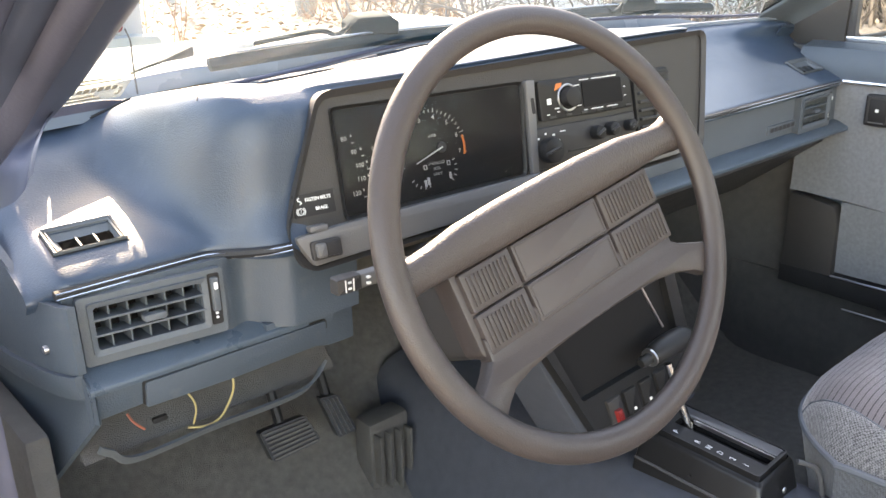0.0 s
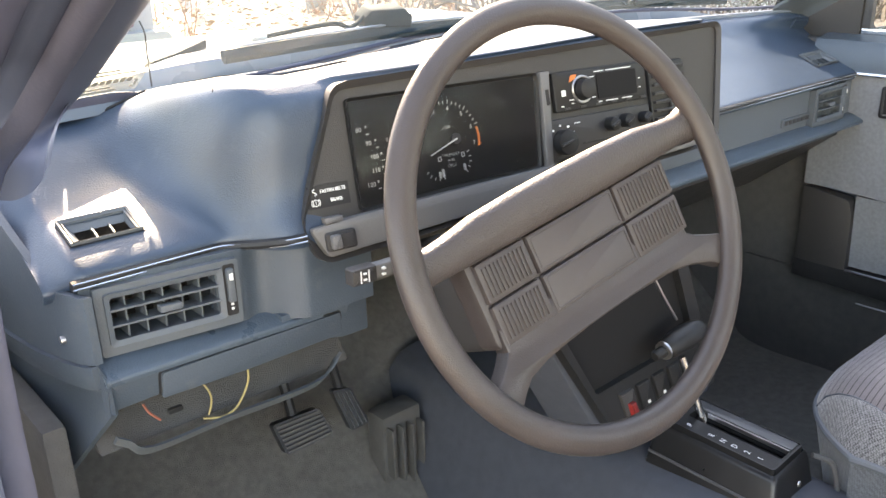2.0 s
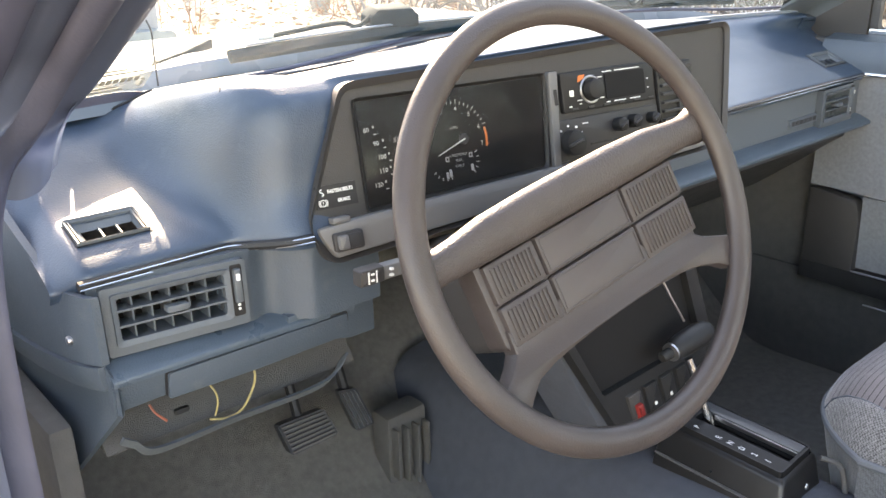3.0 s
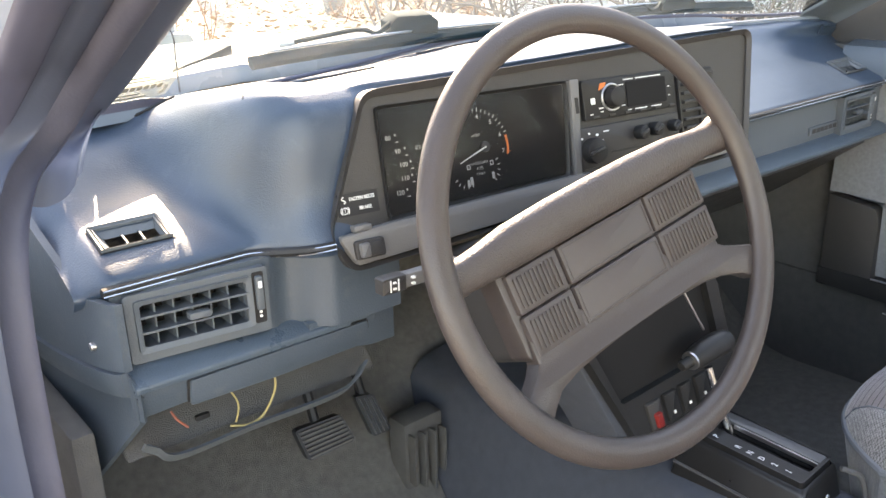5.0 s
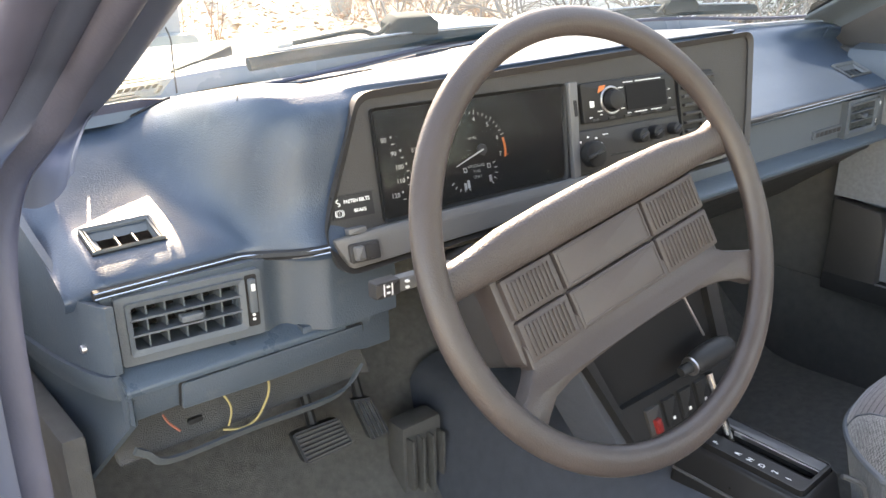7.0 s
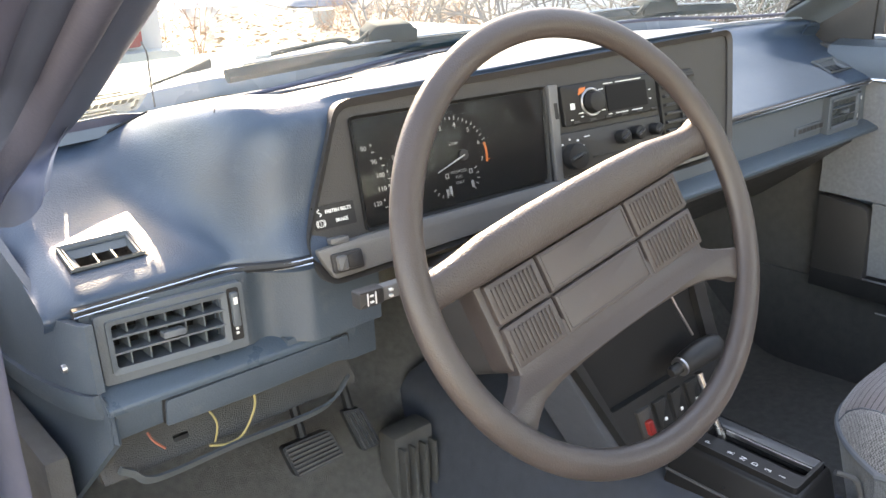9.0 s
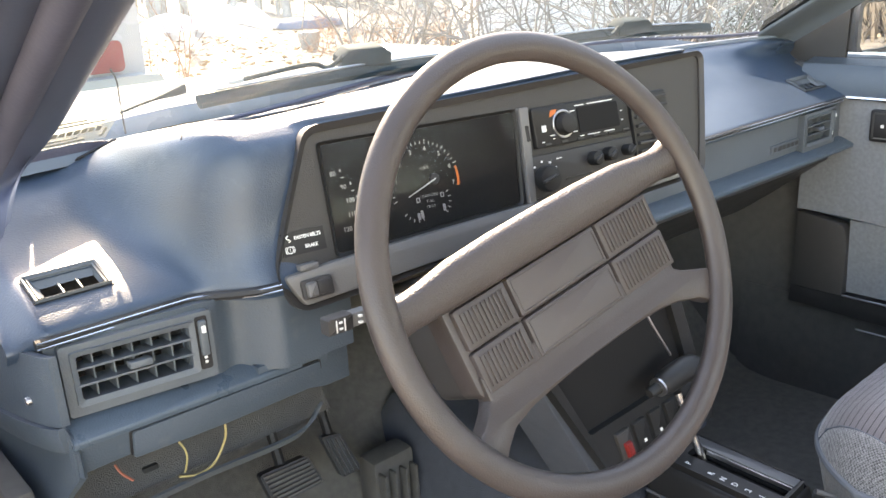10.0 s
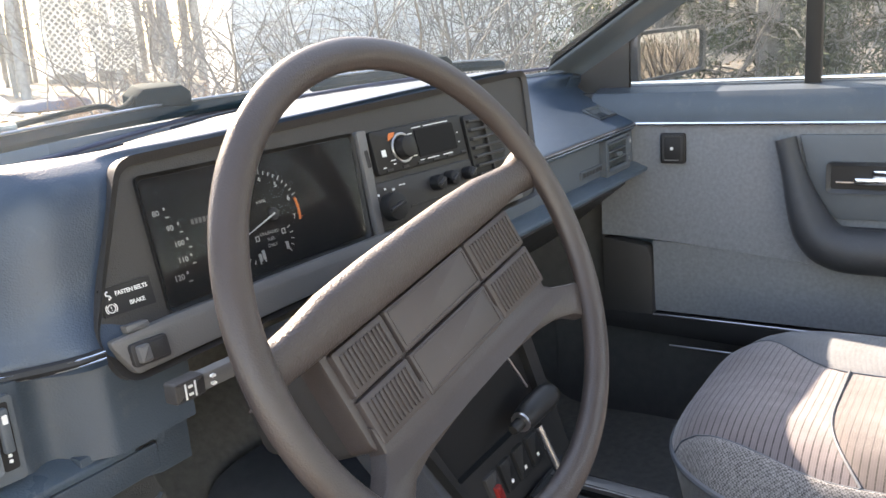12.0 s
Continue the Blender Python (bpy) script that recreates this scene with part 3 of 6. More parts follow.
# demister outlets let into the pad's ends
def demister(cx, x_half, s0, s1):
    def at(a, b, d):
        p = pad_point(cx + a, lerp(s0, s1, b))
        t = (pad_point(cx + a, lerp(s0, s1, b) + 0.01) - p).normalized()
        return p + Vector((1, 0, 0)).cross(t) * d
    ring = lambda g: rounded(rect(-x_half + g, x_half - g, g * 22, 1.0 - g * 22), 0.002)
    v = part("demister_outlet", frame_ring(ring(0.0002), ring(0.0022), at, -0.003, 0.0036, lip=0.0010), M_GREYBLUE, dash, "grey-blue framed demister outlet")
    part("inner_ring", frame_ring(ring(0.0032), ring(0.0046), at, -0.003, 0.0028, lip=0.0008), M_GREYBLUE, v)
    part("ring_groove", frame_ring(ring(0.0020), ring(0.0034), at, -0.002, 0.0012), M_BLACK, v)
    part("frame_gap", frame_ring(ring(-0.0012), ring(0.0006), at, -0.003, 0.0006), M_BLACK, v)
    hi, lo = rect(-x_half + 0.0044, x_half - 0.0044, 0.1, 0.9), rect(-x_half * 0.66, x_half * 0.78, 0.11, 0.66)
    bm = bmesh.new()
    a_ = [bm.verts.new(at(p, q, 0.0002)) for p, q in hi]
    b_ = [bm.verts.new(at(p, q, -0.0036)) for p, q in lo]
    for i in range(4):
        bm.faces.new((a_[i], a_[(i + 1) % 4], b_[(i + 1) % 4], b_[i]))
    part("outlet_slope", bm, M_GREYBLUE, v, "sloping grey sides of the outlet")
    # the mouth is closed by a black plate, coloured as deep shade
    part("outlet_mouth", slab(lo, at, -0.022, -0.013), M_GAUGE_HOLLOW, v, "dark outlet mouth")
    for i in (1, 2):
        a = lerp(-x_half * 0.66, x_half * 0.78, i / 3)
        part("divider", slab(rect(a - 0.0007, a + 0.0007, 0.11, 0.66), at, -0.0034, -0.0014), M_GREYBLUE, v)
    return v


for d in OUTLETS:
    demister(*d)

# slots and a thin grille along the windscreen
# black tubes on the uncut pad; the slots' shade is painted by their colour
for x0, x1, s0, s1 in ((-0.09, 0.03, 0.86, 0.835), (0.12, 0.21, 0.865, 0.845), (-0.265, -0.20, 0.925, 0.875)):
    pts = [pad_point(lerp(x0, x1, i / 12), lerp(s0, s1, i / 12)) + Vector((0, 0, 0.0006)) for i in range(13)]
    part("demister_slot", tube(pts, 0.0016, 6), M_BLACK, dash, "dark slot in the pad")
part("pad_seam", tube([pad_point(-0.197 + 0.0015 * i, 0.69 + 0.010 * i) + Vector((0, 0, 0.0002)) for i in range(6)], 0.0006, 5), M_FASCIA, dash)

# ---- instrument hood and face
z_low = lambda x: 0.775 + 0.062 * (x + 0.156)
hood_outer = rounded([(-0.158, z_low(-0.158)), (0.335, z_low(0.335)), (0.345, 0.86), (0.358, 0.936), (-0.121, 0.921), (-0.171, 0.809)], 0.014, 5)
hood_inner = rounded([(-0.152, z_low(-0.152) + 0.004), (0.331, z_low(0.331) + 0.003), (0.3415, 0.86), (0.3535, 0.931), (-0.1175, 0.9145), (-0.1675, 0.8085)], 0.010, 5)
at0 = lambda a, b, d: on_fascia(a, b, d + 0.009)
part("instrument_hood", frame_ring(hood_outer, hood_inner, on_fascia, -0.055, 0.003, lip=0.004), M_FASCIA, dash, "grey-brown rim of the instrument hood")
face = part("instrument_face", slab(hood_inner, at0, -0.03, -0.012), M_FASCIA, dash, "grey-brown instrument panel")
# lower light band with switch and knob
band = rounded([(-0.163, z_low(-0.163) + 0.028), (-0.151, z_low(-0.151) + 0.005), (0.3, z_low(0.3) + 0.005), (0.3, 0.818), (0.095, 0.818), (-0.115, 0.8105), (-0.135, 0.809), (-0.163, 0.807)], 0.003)
part("lower_band", slab(band, at0, -0.013, -0.003, 0.002), M_FASCIA_LOW, dash, "light grey strip below the dials")
sw = part("rocker_switch", slab(rounded(rect(-0.1535, -0.1262, 0.7855, 0.8015), 0.003), at0, -0.004, 0.001, 0.001), M_FASCIA, dash, "grey rocker switch")
part("rocker", slab(rounded(rect(-0.1505, -0.1415, 0.7875, 0.7995), 0.002), at0, 0.0, 0.006, 0.002), M_FASCIA_LOW, sw)
part("rocker", slab(rounded(rect(-0.1405, -0.129, 0.7875, 0.7995), 0.002), at0, 0.0, 0.0025, 0.001), M_FASCIA, sw)
part("small_button", slab(rounded(rect(-0.150, -0.1335, 0.8085, 0.8135), 0.001), at0, -0.012, -0.003, 0.001), M_FASCIA_LOW, dash, "grey blank button")

# warning lamp plate
wl = part("warning_plate", slab(rect(-0.158, -0.1205, 0.8215, 0.8405), at0, -0.0125, -0.0105), M_BLACK, dash, "black warning-lamp plate with white words")
part("lettering", words("FASTEN BELTS", 0.0040, on_fascia_at(-0.1355, 0.8352, -0.0098), 0.00012, 0.92), M_WHITE, wl)
part("lettering", words("BRAKE", 0.0040, on_fascia_at(-0.1335, 0.8268, -0.0098), 0.00012, 0.92), M_WHITE, wl)
part("belt_symbol", tube([on_fascia(-0.1525 + 0.0018 * math.sin(a * 1.3), 0.8325 + 0.0011 * a, -0.0006) for a in range(6)], 0.0006, 5), M_WHITE, wl)
ring = [on_fascia(-0.1525 + 0.0027 * math.cos(a), 0.8265 + 0.0027 * math.sin(a), -0.0006) for a in np.linspace(0, math.tau, 18)[:-1]]
part("brake_symbol", tube(ring, 0.0004, 5, closed=True), M_WHITE, wl)
for s in (-1, 1):
    part("brake_symbol", tube([on_fascia(-0.1525 + s * 0.0039 * math.cos(a), 0.8265 + 0.0039 * math.sin(a), -0.0006) for a in np.linspace(-0.8, 0.8, 7)], 0.0004, 5), M_WHITE, wl)
part("brake_symbol", words("!", 0.0042, on_fascia_at(-0.1525, 0.8265, -0.0096), 0.0001), M_WHITE, wl)

# dials
RX0, RX1, RZ0, RZ1 = -0.114, 0.0905, 0.8135, 0.907
rec_out, rec_in = rounded([(RX0, RZ0 - 0.002), (RX1 - 0.005, RZ0 + 0.004), (RX1 + 0.004, RZ1), (RX0 + 0.003, RZ1)], 0.005), rounded([(RX0 + 0.003, RZ0 + 0.001), (RX1 - 0.008, RZ0 + 0.007), (RX1 + 0.001, RZ1 - 0.003), (RX0 + 0.006, RZ1 - 0.003)], 0.004)
part("dial_bezel", frame_ring(rec_out, rec_in, at0, -0.03, -0.0085, lip=0.004), M_BLACK, dash, "black bezel round the dials")
dial = part("dial_face", slab(rec_in, at0, -0.0118, -0.0112), M_GAUGE_HOLLOW, dash, "matt black dial face with white figures")
DD = -0.0108


def tick(cx, cz, r0, r1, ang, w, mat, holder):
    c, s = math.cos(ang), math.sin(ang)
    q = lambda r, o: (cx + r * c - o * s, cz + r * s + o * c)
    part("tick", slab([q(r0, -w), q(r1, -w), q(r1, w), q(r0, w)], at0, DD - 0.0003, DD + 0.0001), mat, holder)


# speedometer: its scale falls from 80 to 120
for fig, x, z in (("80", -0.102, 0.8794), ("90", -0.0946, 0.8673), ("100", -0.0909, 0.8555), ("110", -0.0915, 0.8439), ("120", -0.0983, 0.8323)):
    part("figure", words(fig, 0.0056, on_fascia_at(x, z, DD), 0.0001), M_FIGURE, dial)
    part("tick", slab(rect(x + 0.0065, x + 0.0095, z - 0.0045, z - 0.0037), at0, DD - 0.0003, DD), M_FIGURE, dial)
    part("tick", slab(rect(x + 0.0065, x + 0.0078, z + 0.001, z + 0.003), at0, DD - 0.0003, DD), M_FIGURE, dial)
for i in range(7):
    part("odometer_bar", slab(rect(-0.077 + 0.0033 * i, -0.0748 + 0.0033 * i, 0.866, 0.870), at0, DD - 0.0003, DD), M_FASCIA_LOW, dial)
# rev counter
TX, TZ = -0.0155, 0.8575
on_rev = lambda r, deg: (TX + r * math.cos(radians(deg)), TZ + r * math.sin(radians(deg)))
for i, fig in enumerate("1234567"):
    x, z = on_rev(0.0292, 170 - 30 * i)
    part("figure", words(fig, 0.0056, on_fascia_at(x, z, DD), 0.0001), M_FIGURE, dial)
for i in range(29):
    tick(TX, TZ, 0.0335, 0.0362 if i % 4 else 0.0375, radians(200 - 7.5 * i), 0.0003, M_ORANGE if i > 25 else M_FIGURE, dial)
part("red_band", tube([on_fascia(*on_rev(0.0345, d_), DD + 0.009) for d_ in np.linspace(15, -14, 9)], 0.0010, 5), M_ORANGE, dial, "orange red-line band")
part("figure", words("x1000", 0.0036, on_fascia_at(TX + 0.001, TZ + 0.0125, DD)), M_FIGURE, dial)
for row, txt in enumerate(("UNLEADED", "FUEL", "ONLY")):
    part("lettering", words(txt, 0.0036, on_fascia_at(-0.0140, 0.8455 - 0.0049 * row, DD)), M_FIGURE, dial)
part("needle", tube([on_fascia(-0.0362, 0.8478, DD + 0.0115), on_fascia(-0.0061, 0.8591, DD + 0.0115)], [0.0004, 0.0008], 5), M_FIGURE, dial, "pale dial needle")
part("needle_boss", slab([(-0.0065 + 0.005 * math.cos(a), 0.859 + 0.005 * math.sin(a)) for a in np.linspace(0, math.tau, 21)[:-1]], at0, DD, DD + 0.0025, 0.001), M_BLACK, dial)
for i in range(5):
    tick(-0.0075, 0.8395, 0.0125, 0.0155, radians(28 - 20 * i), 0.0004, M_FIGURE, dial)
    tick(-0.0285, 0.8395, 0.0125, 0.0155, radians(208 + 20 * i), 0.0004, M_FIGURE, dial)
for x, z, h in ((-0.0011, 0.8324, 0.006), (-0.0285, 0.8290, 0.006), (-0.0250, 0.8305, 0.007)):
    part("gauge_pointer", slab(rounded(rect(x - 0.0011, x + 0.0011, z - h / 2, z + h / 2), 0.0006), at0, DD - 0.0002, DD + 0.001), M_FIGURE, dial)
for x, z in ((-0.0262, 0.8432), (-0.0009, 0.8438)):
    part("gauge_symbol", frame_ring(rect(x - 0.0018, x + 0.0018, z - 0.0022, z + 0.0022), rect(x - 0.001, x + 0.001, z - 0.0014, z + 0.0014), at0, DD - 0.0003, DD), M_FIGURE, dial)
lens = part("dial_lens", slab(rec_in, at0, -0.0095, -0.0088), M_LENS, dash, "clear plastic dial cover")
lens.visible_shadow = False

part("pad_end", sheet(lambda u, v: pad_point(0.93, lerp(0.52, 1.0, v)) + Vector((lerp(-0.004, 0.052, u), 0, -0.0008 - 0.004 * u)), 6, 12, 0.006, (0, 0, -1)), M_PAD, dash)

# centre stack: slotted upright, radio, heater panel, twin vent
part("slotted_upright", slab(rounded([(0.091, 0.815), (0.099, 0.816), (0.1075, 0.907), (0.0965, 0.907)], 0.002), at0, -0.013, -0.006, 0.001), M_FASCIA_LOW, dash, "grey upright with a dark slot")
part("slot", slab(rounded(rect(0.0995, 0.1035, 0.875, 0.890), 0.001), at0, -0.0062, -0.0056), M_BLACK, dash)
radio = part("car_radio", slab(rounded(rect(0.1105, 0.2335, 0.866, 0.9045), 0.003), at0, -0.02, -0.0065, 0.0015), M_BLACK, dash, "black aftermarket car radio with a round knob")
part("display", slab(rounded(rect(0.166, 0.2195, 0.8735, 0.8985), 0.002), at0, -0.0066, -0.0055), M_GAUGE_HOLLOW, radio, "blank dark radio display")
kn = [on_fascia(0.1465 + 0.0125 * math.cos(a), 0.8855 + 0.0125 * math.sin(a), 0.003) for a in np.linspace(0, math.tau, 29)[:-1]]
part("knob_ring", tube(kn, 0.0013, 8, closed=True), M_STEEL, radio, "bright ring round the volume knob")
part("volume_knob", slab([(0.1465 + 0.0098 * math.cos(a), 0.8855 + 0.0098 * math.sin(a)) for a in np.linspace(0, math.tau, 25)[:-1]], at0, -0.007, 0.004, 0.002), M_BLACK, radio)
part("lit_badge", slab(rounded([(0.1305, 0.8935), (0.1385, 0.8965), (0.1410, 0.9005), (0.1330, 0.9000)], 0.001), at0, -0.0066, -0.0058), M_ORANGE, radio, "orange mark on the radio")
part("port_cover", slab(rounded(rect(0.1195, 0.1245, 0.881, 0.887), 0.0006), at0, -0.0066, -0.0056), M_WHITE, radio)
for x0, x1, z in ((0.1285, 0.1345, 0.8765), (0.1175, 0.121, 0.8715), (0.131, 0.134, 0.873), (0.164, 0.176, 0.9005), (0.18, 0.214, 0.9005), (0.166, 0.171, 0.8708), (0.176, 0.192, 0.8708), (0.198, 0.212, 0.8708), (0.223, 0.2255, 0.888), (0.223, 0.2255, 0.879), (0.158, 0.163, 0.876), (0.157, 0.163, 0.896)):
    part("radio_marking", slab(rect(x0, x1, z - 0.0005, z + 0.0005), at0, -0.0066, -0.006), M_WHITE, radio)
for i in range(6):
    x = 0.1245 + 0.0205 * i
    part("radio_button", slab(rounded(rect(x - 0.004, x + 0.004, 0.8675, 0.8698), 0.0005), at0, -0.0066, -0.0054, 0.0003), M_FASCIA, radio)
heater = part("heater_panel", slab(rounded([(0.098, 0.82), (0.235, 0.826), (0.236, 0.8605), (0.1005, 0.860)], 0.003), at0, -0.02, -0.0075, 0.001), M_FASCIA, dash, "grey heater panel with knobs and levers")
for cx, cz, r in ((0.115, 0.8375, 0.0125), (0.178, 0.847, 0.007), (0.198, 0.848, 0.007), (0.224, 0.848, 0.006)):
    k = part("heater_knob", slab([(cx + r * math.cos(a), cz + r * math.sin(a)) for a in np.linspace(0, math.tau, 25)[:-1]], at0, -0.008, 0.003, 0.002), M_BLACK, heater)
    part("knob_grip", slab(rounded([(cx - r * 0.9, cz - 0.0035), (cx + r * 0.6, cz + 0.0015), (cx + r * 0.4, cz + 0.004), (cx - r * 0.9, cz - 0.0005)], 0.001), at0, 0.002, 0.006, 0.001), M_FASCIA, k)
for a, l in ((30, 0.002), (60, 0.003), (95, 0.002), (130, 0.002), (160, 0.003)):
    part("heater_mark", slab(rounded(rect(0.115 + 0.017 * math.cos(radians(a)) - l / 2, 0.115 + 0.017 * math.cos(radians(a)) + l / 2, 0.8375 + 0.0165 * math.sin(radians(a)) - 0.001, 0.8375 + 0.0165 * math.sin(radians(a)) + 0.001), 0.0005), at0, -0.0076, -0.0069), M_WHITE, heater)
part("heater_mark", slab(rect(0.132, 0.139, 0.8535, 0.8545), at0, -0.0076, -0.0069), M_WHITE, heater)
part("lever_slot", slab(rect(0.14, 0.215, 0.832, 0.834), at0, -0.0076, -0.0069), M_BLACK, heater)
cv = part("centre_vent", slab(rounded(rect(0.2395, 0.292, 0.828, 0.902), 0.004), at0, -0.016, -0.0075, 0.002), M_BLACK, dash, "dark twin centre air vent with slats")
for i in range(8):
    z = 0.834 + 0.0088 * i
    part("slat", slab(rounded(rect(0.2425, 0.289, z - 0.0016, z + 0.0016), 0.0008), at0, -0.0078, -0.0035, 0.001), M_FASCIA, cv)
part("post", slab(rect(0.2655, 0.2675, 0.831, 0.899), at0, -0.0078, -0.004), M_FASCIA, cv)

# ---- below the ledge
knee_at = lambda a, b, d: Vector((a, 0.1962 - 0.03 * (a + 0.3) + 0.35 * (0.71 - b) * 0.4 - d, b))
part("knee_panel", slab([(-0.3395, 0.694), (-0.302, 0.6955), (-0.222, 0.6945), (-0.127, 0.696), (-0.121, 0.7235), (-0.3395, 0.7235)], knee_at, -0.016, -0.003, 0.002), M_BLUE, dash, "dark blue knee panel with its fuse cover missing")
part("flap_gap", slab(rounded([(-0.3015, 0.6950), (-0.222, 0.6935), (-0.1275, 0.6955), (-0.1305, 0.7190), (-0.3005, 0.7175)], 0.003), knee_at, -0.004, -0.0022), M_BLACK, dash)
part("knee_flap", slab(rounded([(-0.2995, 0.6925), (-0.222, 0.6915), (-0.129, 0.6945), (-0.132, 0.7178), (-0.2985, 0.7163)], 0.003), knee_at, -0.006, 0.0005, 0.0015), M_BLUE, dash, "blue panel flap")
rail = [(-0.337, 0.669), (-0.328, 0.662), (-0.309, 0.6475), (-0.24, 0.6490), (-0.152, 0.6500), (-0.1275, 0.672)]
part("lower_rail", sheet(lambda u, v: (lambda p: knee_at(p.x, p.y - 0.012 * v, -0.003 - 0.010 * v))(spline([(a, b, 0) for a, b in rail], 60)[int(round(u * 60))]), 60, 3, 0.004, (0, 1, 0)), M_GREYBLUE, dash, "grey lower rim of the knee opening")
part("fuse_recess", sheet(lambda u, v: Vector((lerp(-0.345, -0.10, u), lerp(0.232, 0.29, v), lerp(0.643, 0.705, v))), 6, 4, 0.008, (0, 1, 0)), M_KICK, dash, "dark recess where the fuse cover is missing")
part("knee_trim", slab([(-0.19, 0.731), (-0.10, 0.731), (-0.10, 0.69), (-0.128, 0.690), (-0.19, 0.705)], lambda a, b, d: Vector((a, 0.1935 - d, b)), -0.01, 0.0, 0.002), M_BLUE, dash)
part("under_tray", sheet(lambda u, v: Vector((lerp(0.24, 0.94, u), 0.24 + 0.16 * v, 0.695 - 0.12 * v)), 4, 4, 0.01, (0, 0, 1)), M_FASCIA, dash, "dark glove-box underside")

wires = thing("loose_wires", "loose yellow wires hanging from the open fuse panel", "wire")
part("wire", tube(spline([(-0.216, 0.222, 0.69), (-0.2165, 0.214, 0.679), (-0.2196, 0.214, 0.666), (-0.2323, 0.212, 0.6514), (-0.2463, 0.212, 0.6477), (-0.2625, 0.214, 0.652)], 30), 0.0011, 6), M_WIRE, wires, "yellow wire loop")
part("wire", tube(spline([(-0.262, 0.224, 0.69), (-0.2555, 0.214, 0.6776), (-0.2534, 0.214, 0.6658), (-0.2572, 0.214, 0.6535)], 20), 0.0009, 6), M_WIRE, wires)
part("wire", tube(spline([(-0.309, 0.22, 0.682), (-0.3069, 0.214, 0.676), (-0.2990, 0.214, 0.666)], 14), 0.0011, 6), M_WIRE_RED, wires, "red wire end")
part("wire", tube(spline([(-0.275, 0.26, 0.69), (-0.268, 0.25, 0.65), (-0.25, 0.25, 0.64)], 14), 0.0016, 6), M_BLACK, wires)
part("connector", box((0.014, 0.01, 0.012), (-0.275, 0.245, 0.650), 0.002), M_BLACK, wires)

# ---------------------------------------------------------------- steering wheel
WC = Vector((-0.010, 0.0099, 0.8184))
WN = Vector((-0.0687, -0.933, 0.4041)).normalized()
w_ux = Vector((0, 0, 1)).cross(WN).normalized()
w_uy = WN.cross(w_ux)
ta = radians(10.8)
w_x, w_y = w_ux * math.cos(ta) + w_uy * math.sin(ta), w_uy * math.cos(ta) - w_ux * math.sin(ta)


def on_wheel(a, b, d=0.0):
    return WC + w_x * a + w_y * b + WN * d


wheel = thing("steering_wheel", "taupe vinyl four-spoke steering wheel with ribbed horn pads, turned slightly", "steering wheel")
R = 0.1721


def rim_point(u, v):
    a, b = u * math.tau, v * math.tau
    r = R + 0.0121 * math.cos(b)
    return on_wheel(r * math.cos(a), r * math.sin(a), 0.0088 * math.sin(b))


rim_bm = sheet(rim_point, 120, 20)
bmesh.ops.remove_doubles(rim_bm, verts=rim_bm.verts, dist=0.00005)
part("rim", rim_bm, M_WHEEL, wheel, "taupe grained vinyl rim, shiny with wear")


def upper_spoke(u, v):
    """A cushioned bar: rounded lower edge, nearly flat front, rolled upper edge; it flares where it meets the rim."""
    half = [(0.0, 0.0117, 0.0487), (0.05, 0.0117, 0.0484), (0.097, 0.0120, 0.0465), (0.128, 0.0128, 0.0422), (0.145, 0.0132, 0.0408), (0.156, 0.0125, 0.0420), (0.164, 0.0100, 0.0450)]
    q = (u - 0.5) * 2
    t = abs(q) * (len(half) - 1)
    i = min(int(t), len(half) - 2)
    a, lo, hi = (lerp(p, r, t - i) for p, r in zip(half[i], half[i + 1]))
    front = lerp(-0.0045, -0.0025, abs(q) ** 2)
    cross = [(0.0, -0.034), (0.0, -0.014), (0.03, -0.005), (0.12, -0.001), (0.35, 0.002), (0.6, 0.0030), (0.82, 0.0022), (0.94, -0.0008), (1.0, -0.0060), (0.97, -0.0120), (0.84, -0.0210)]
    k, d = profile(cross, v)
    return on_wheel(math.copysign(a, q), lerp(lo, hi, k), front + d)


part("upper_spoke", sheet(upper_spoke, 72, 36), M_SPOKE, wheel, "cushioned upper spoke with a grained face")
# hub plate and the lower spokes
web = [(0.113, -0.040), (0.1145, -0.0585), (0.121, -0.0640), (0.134, -0.0700), (0.149, -0.0755), (0.153, -0.078), (0.147, -0.092), (0.1385, -0.1030), (0.1315, -0.1010), (0.120, -0.0920), (0.104, -0.0860), (0.082, -0.0822), (0.055, -0.0800), (0.028, -0.0788)]
web = web + [(0.0, -0.0785)] + [(-a, b) for a, b in web[::-1]]
def on_web(a, b, d):
    """The web rises to the rim's plane at its ends."""
    return on_wheel(a, b, d + 0.011 * smooth(0.125, 0.162, math.hypot(a, b)))


part("lower_spoke", slab(web, on_web, -0.026, -0.0115, 0.0035), M_WHEEL, wheel, "flat lower web branching to both sides of the rim")
part("hub_plate", slab(rounded([(-0.1175, 0.018), (-0.1175, -0.055), (-0.09, -0.066), (0.09, -0.066), (0.1195, -0.055), (0.1195, 0.018)], 0.006), on_wheel, -0.038, -0.0155, 0.003), M_WHEEL, wheel)
part("hub_skirt", slab(rounded([(-0.116, 0.022), (-0.116, -0.060), (0.116, -0.060), (0.116, 0.022)], 0.014), on_wheel, -0.072, -0.03, 0.004), M_FASCIA, wheel)
PAD_ROWS = ((-0.0205, 0.0113), (-0.0547, -0.0223))
